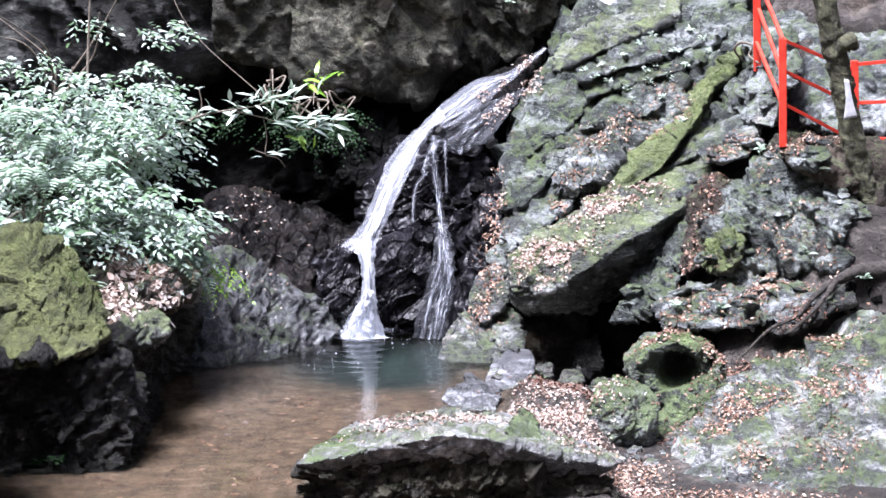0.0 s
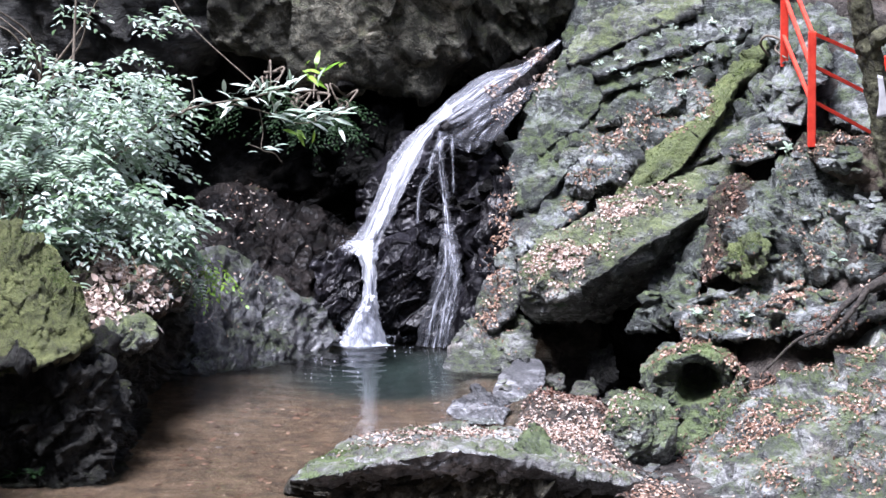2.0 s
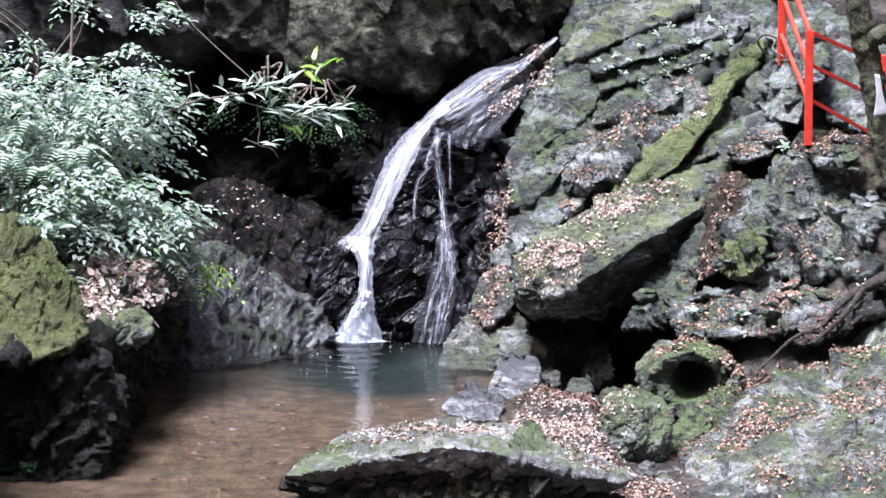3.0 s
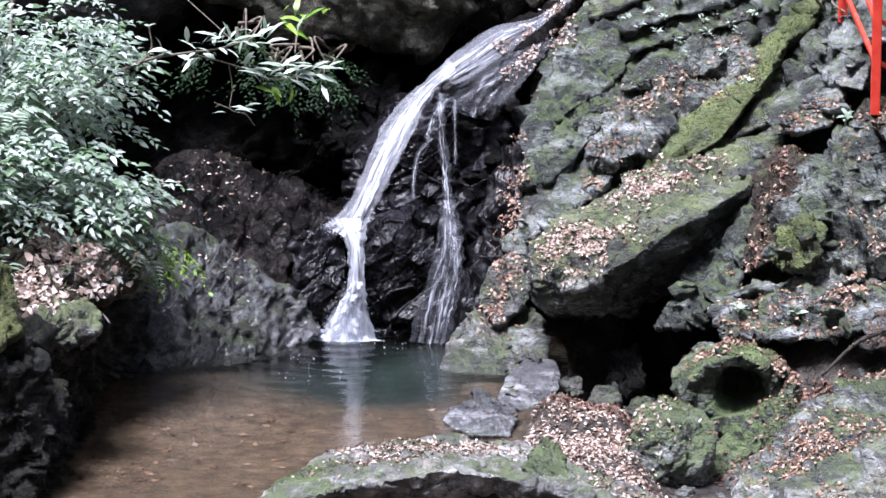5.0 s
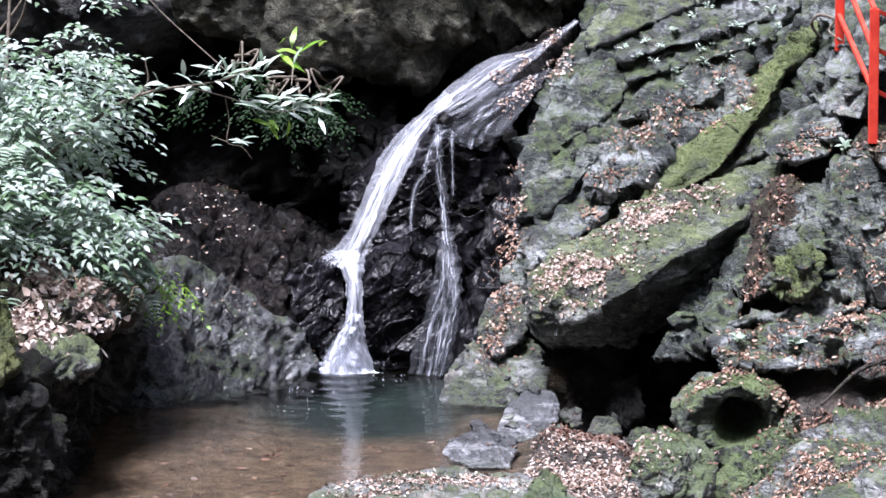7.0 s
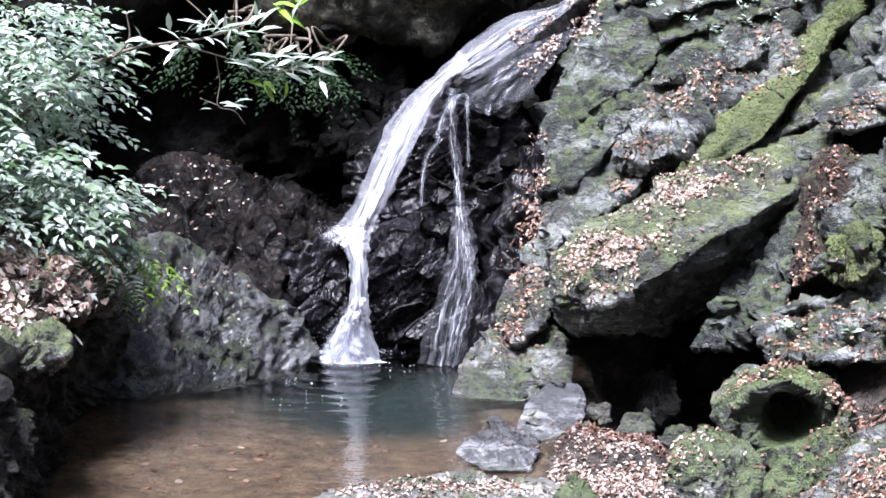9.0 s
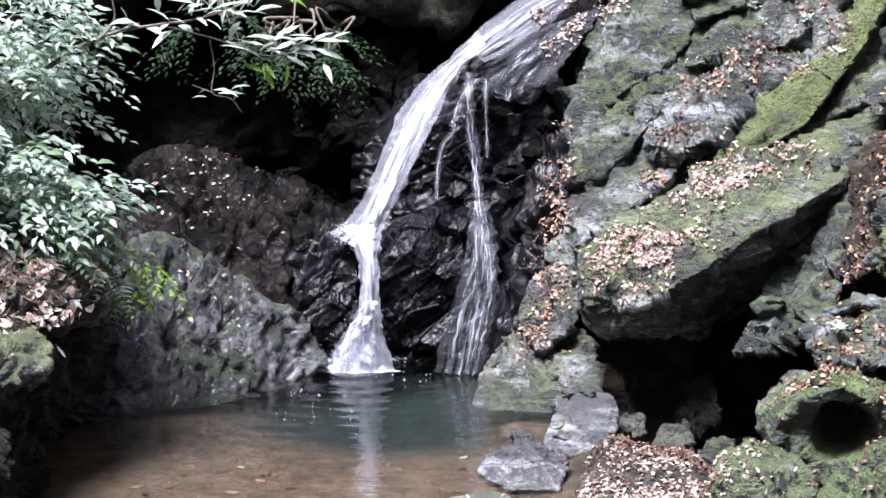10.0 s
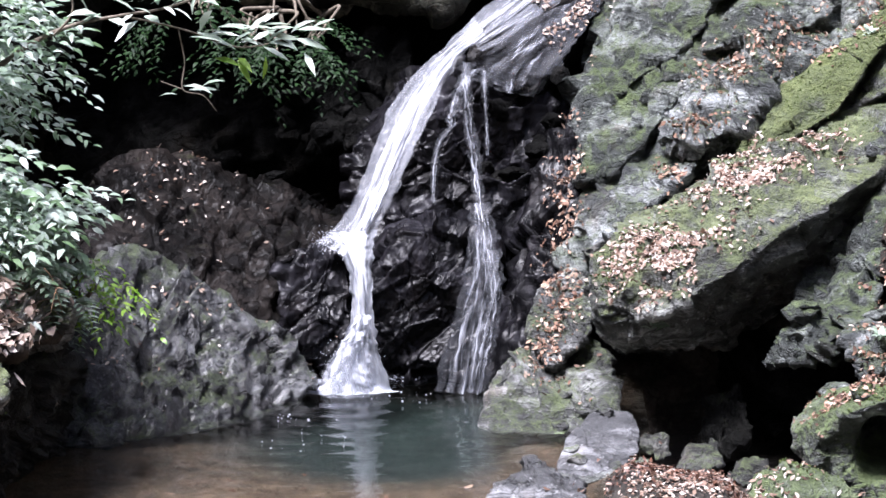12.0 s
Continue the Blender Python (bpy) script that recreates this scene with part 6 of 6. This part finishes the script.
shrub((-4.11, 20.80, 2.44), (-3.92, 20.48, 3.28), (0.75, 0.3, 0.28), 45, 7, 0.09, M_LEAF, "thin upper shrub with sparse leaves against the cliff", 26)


def fern(at, fronds, length, mat, label, seed, group="ferns", lean=(0, -0.3, 0)):
    rng = np.random.default_rng(seed)
    top = tagged(new("fern"), label, "fern", group)
    top.location = at
    at = np.array(at)
    for k in range(fronds):
        a = rng.uniform(0, 6.28)
        d = np.array([math.cos(a), math.sin(a), 0]) + lean
        d /= np.linalg.norm(d)
        ln = length * rng.uniform(0.7, 1.2)
        rib = spline([at, at + d * ln * 0.45 + (0, 0, ln * 0.35), at + d * ln + (0, 0, ln * 0.02)], 15)
        side = np.cross(d, (0, 0, 1))
        places = []
        for j in range(2, 15):
            w = ln * 0.34 * math.sin(math.pi * (j / 15) ** 0.7) + 0.008
            for sgn in (-1, 1):
                places.append((rib[j], side * sgn + d * 0.35 + (0, 0, -0.15), np.array([0, -0.2, 1.0]), w, w * 0.30 + 0.006, -0.2))
        leafy("frond", places, mat, top)
    return top


def seated(p, back=1.2):
    """The point of the slope that lies on the sight line through p."""
    p = Vector(p)
    way = (p - Vector((0, -17.5, 8.8))).normalized()
    hit, place, nor, _, ob, _ = scene.ray_cast(bpy.context.evaluated_depsgraph_get(), p - way * back, way, distance=3.0)
    return tuple(place - way * 0.02) if hit else tuple(p)


def sprig(at, count, length, mat, label, seed, group):
    """A low rosette of pointed leaves."""
    rng = np.random.default_rng(seed)
    top = tagged(new("small_plant"), label, "plant", group)
    top.location = at
    for row, (lift, part) in enumerate(((0.25, 0.6), (0.8, 0.4))):
        places = []
        for k in range(max(3, int(count * part))):
            a = rng.uniform(0, 6.28)
            s = length * rng.uniform(0.6, 1.2)
            places.append((np.array(at) + rng.normal(size=3) * 0.012, np.array([math.cos(a), math.sin(a) - 0.35, lift + rng.normal() * 0.2]), np.array([0, -0.4, 1.0]) + rng.normal(size=3) * 0.2, s, s * 0.33, -0.5))
        leafy("leaf_ring", places, mat, top)
    return top


rng = np.random.default_rng(77)
for k, p in enumerate([(-3.96, 16.98, 2.85), (-3.75, 16.86, 2.17), (-3.45, 17.11, 2.29), (-3.27, 17.23, 1.77), (-3.03, 17.47, 1.55), (-2.84, 17.71, 1.62), (-3.54, 16.86, 1.68), (-3.85, 16.98, 2.58), (-2.69, 17.95, 1.40), (-4.05, 16.74, 2.30)]):
    fern(p, 8, 0.36, M_FERN, "pale green fern on the bank", 40 + k, "ferns on the bank")
for k, p in enumerate([(-2.58, 17.77, 1.38), (-2.49, 17.77, 1.25), (-2.52, 17.53, 1.15), (-2.47, 18.01, 1.41), (-2.61, 17.77, 1.53), (-2.44, 17.77, 1.04), (-2.65, 17.53, 1.34), (-2.72, 17.29, 1.32)]):
    fern(p, 7, 0.34, M_FERN, "pale fern hanging from the lip of the bank", 140 + k, "ferns on the lip", (0.15, -0.7, -0.45))
for k, p in enumerate([(2.55, 20.27, 2.23), (2.17, 21.42, 2.87), (2.35, 21.32, 2.66), (2.26, 21.22, 2.49), (2.01, 21.22, 2.42), (2.54, 21.32, 2.81), (1.59, 21.53, 2.57), (2.09, 21.11, 2.32), (1.89, 21.32, 2.61), (2.85, 21.32, 2.94), (2.39, 21.01, 2.36), (1.75, 21.53, 2.63), (1.99, 21.42, 2.75), (2.71, 21.53, 3.01), (2.31, 21.53, 2.95), (1.83, 21.32, 2.48), (2.47, 21.11, 2.57), (2.23, 21.22, 2.61), (2.65, 21.11, 2.69), (1.68, 21.42, 2.52), (2.89, 21.11, 2.84), (3.15, 21.63, 3.33), (0.77, 22.33, 3.21)]):
    sprig(seated(p, 0.6), 14, 0.06, M_SILVER, "small pale plant in a crack of the slope", 60 + k, "small plants on the slope")
for k, p in enumerate([(2.33, 17.41, 0.87), (1.05, 18.59, 0.68), (3.63, 17.53, 1.38), (4.15, 17.05, 1.23), (3.26, 18.59, 2.22), (2.77, 17.17, 0.90)]):
    sprig(seated(p), 12, 0.10, M_FERN, "small leafy plant between the rocks", 80 + k, "small plants between rocks")
shrub((-1.38, 21.90, 2.24), (-1.38, 21.55, 2.14), (0.18, 0.10, 0.06), 34, 11, 0.055, M_DEEP, "dark green ferny plants hanging under the cliff", 90, 0.2)
shrub((-1.87, 21.95, 2.35), (-1.87, 21.6, 2.25), (0.20, 0.10, 0.06), 30, 11, 0.055, M_DEEP, "dark green ferny plants hanging under the cliff", 91, 0.2)
shrub((-1.58, 21.90, 2.12), (-1.58, 21.55, 2.02), (0.14, 0.10, 0.05), 22, 11, 0.055, M_DEEP, "dark green ferny plants hanging under the cliff", 92, 0.2)
shrub((-1.11, 21.85, 2.13), (-1.11, 21.5, 2.03), (0.06, 0.10, 0.06), 16, 11, 0.055, M_DEEP, "dark green ferny plants hanging under the cliff", 93, 0.2)
for k, p in enumerate([(-3.57, 14.87, -0.02), (-3.74, 14.87, -0.02)]):
    sprig(seated(p), 12, 0.13, M_DEEP, "small green plant under the dark bank", 100 + k, "plants under the bank")

# ---- branch reaching over the pool ----
branch = tagged(new("branch"), "thin overhanging branch with long narrow glossy leaves", "branch")
branch.location = (-3.22, 17.77, 2.17)
tube("limb", [(-3.22, 17.77, 2.17), (-2.68, 18.01, 2.55), (-2.40, 18.13, 2.67), (-2.10, 18.19, 2.72), (-1.85, 18.25, 2.75), (-1.57, 18.30, 2.84), (-1.32, 18.36, 2.97)], [0.02, 0.016, 0.012, 0.01, 0.008, 0.006, 0.004], M_TWIG, branch, n=60, sides=8)
tube("twig", [(-2.10, 18.19, 2.72), (-1.74, 18.25, 2.62), (-1.41, 18.30, 2.50), (-1.08, 18.36, 2.55)], [0.008, 0.006, 0.005, 0.003], M_TWIG, branch, n=30, sides=6)
tube("twig", [(-1.77, 18.25, 2.62), (-1.74, 18.25, 2.43), (-1.75, 18.19, 2.27), (-1.63, 18.19, 2.23), (-1.55, 18.19, 2.13)], [0.005, 0.005, 0.004, 0.003, 0.002], M_TWIG, branch, n=30, sides=6)
tube("twig", [(-1.75, 18.19, 2.27), (-1.88, 18.19, 2.32)], [0.004, 0.003], M_TWIG, branch, n=12, sides=6)
tube("twig", [(-2.51, 18.07, 2.61), (-2.38, 18.07, 2.76), (-2.40, 18.07, 2.96)], [0.008, 0.007, 0.005], M_TWIG, branch, n=16, sides=6)
rng = np.random.default_rng(31)


def whorl(at, count, ln, toward, spread_by, mat, name="leaves"):
    places = []
    for k in range(count):
        d = np.array(toward) + rng.normal(size=3) * spread_by
        s = ln * rng.uniform(0.7, 1.2)
        places.append((np.array(at) + rng.normal(size=3) * (0.11, 0.04, 0.035), d, np.array([0, -0.35, 1.0]) + rng.normal(size=3) * 0.25, s, s * 0.23, rng.uniform(-0.5, 0)))
    leafy(name, places, mat, branch)


whorl((-2.10, 18.19, 2.72), 9, 0.20, (-0.6, 0, 0.15), 0.4, M_SILVER)
whorl((-1.90, 18.19, 2.80), 18, 0.20, (0.6, -0.3, 0.25), 0.75, M_SILVER)
whorl((-1.63, 18.25, 2.85), 16, 0.19, (0.8, -0.2, 0.2), 0.55, M_SILVER)
whorl((-1.57, 18.25, 2.62), 13, 0.20, (0.9, -0.2, -0.1), 0.35, M_SILVER)
whorl((-1.38, 18.25, 2.56), 10, 0.20, (1, -0.2, 0), 0.35, M_SILVER)
whorl((-1.16, 18.36, 2.55), 10, 0.20, (1, -0.2, 0), 0.4, M_SILVER)
whorl((-1.31, 18.36, 2.99), 13, 0.21, (0.7, -0.3, -0.05), 0.5, M_YOUNG)
whorl((-1.44, 18.30, 2.48), 4, 0.18, (0.5, -0.3, -0.6), 0.35, M_YOUNG)
whorl((-1.75, 18.19, 2.27), 4, 0.16, (0.5, -0.2, 0), 0.4, M_SILVER)

# ---- hanging vines, twigs ----
for pts in ([(-3.25, 14.87, 1.17), (-3.25, 14.80, 0.66), (-3.24, 14.74, 0.17), (-3.26, 14.60, -0.31)], [(-3.03, 15.14, 0.90), (-3.00, 15.07, 0.50), (-2.93, 15.00, 0.10), (-2.80, 14.74, -0.30)], [(-3.33, 15.00, 1.18), (-3.31, 14.94, 0.84), (-3.33, 14.87, 0.44)]):
    tube("vine", pts, [0.003, 0.003, 0.0025], M_TWIG, label="thin bare vine hanging from the bank", category="vine", group="hanging vines", n=40, sides=6, lumps=0.3, size=0.1)
tube("sapling", [(-3.59, 18.48, 1.87), (-3.59, 18.71, 2.58), (-3.58, 18.94, 3.18), (-3.54, 19.05, 4.03)], [0.02, 0.017, 0.014, 0.01], M_TWIG, label="slender bare sapling stem among the shrubs", category="sapling", n=40, sides=8, lumps=0.2, size=0.1)
tube("sapling", [(-1.84, 20.69, 2.39), (-2.65, 21.01, 3.09), (-2.97, 21.32, 3.68)], [0.006, 0.005, 0.004], M_TWIG, label="slender leaning stem against the cliff", category="sapling", n=40, sides=8, lumps=0.2, size=0.1)
tube("exposed_root", [(3.20, 20.37, 2.85), (3.11, 20.27, 2.98), (3.16, 20.21, 3.07), (3.29, 20.16, 3.04), (3.25, 20.16, 2.94), (3.34, 19.94, 2.89)], [0.012, 0.014, 0.014, 0.012, 0.01, 0.008], M_TWIG, label="pale bare root curling over the rock", category="root", n=50, sides=8, lumps=0.2, size=0.1)
tube("twig_on_slab", [(3.67, 14.74, -0.23), (3.72, 14.87, -0.04), (3.79, 15.14, 0.09)], [0.004, 0.004, 0.003], M_TWIG, label="thin dry twig standing on the slab", category="twig", n=20, sides=6, lumps=0.2, size=0.1)
stalk_rng = np.random.default_rng(91)
for k in range(16):
    a = np.array((-2.95, 16.92, 1.39)) + stalk_rng.normal(size=3) * (0.35, 0.25, 0.06)
    d = np.array([stalk_rng.normal() * 0.16, -0.1 + stalk_rng.normal() * 0.08, -0.05 - 0.28 * stalk_rng.random()])
    tube("dry_stalk", [a, a + d * 0.5 + (0, 0, 0.06), a + d], [0.004, 0.003, 0.002], M_STALK, label="dry brown stalk hanging over the bank", category="stalk", group="dry stalks on the bank", n=14, sides=5, lumps=0.1, size=0.1)
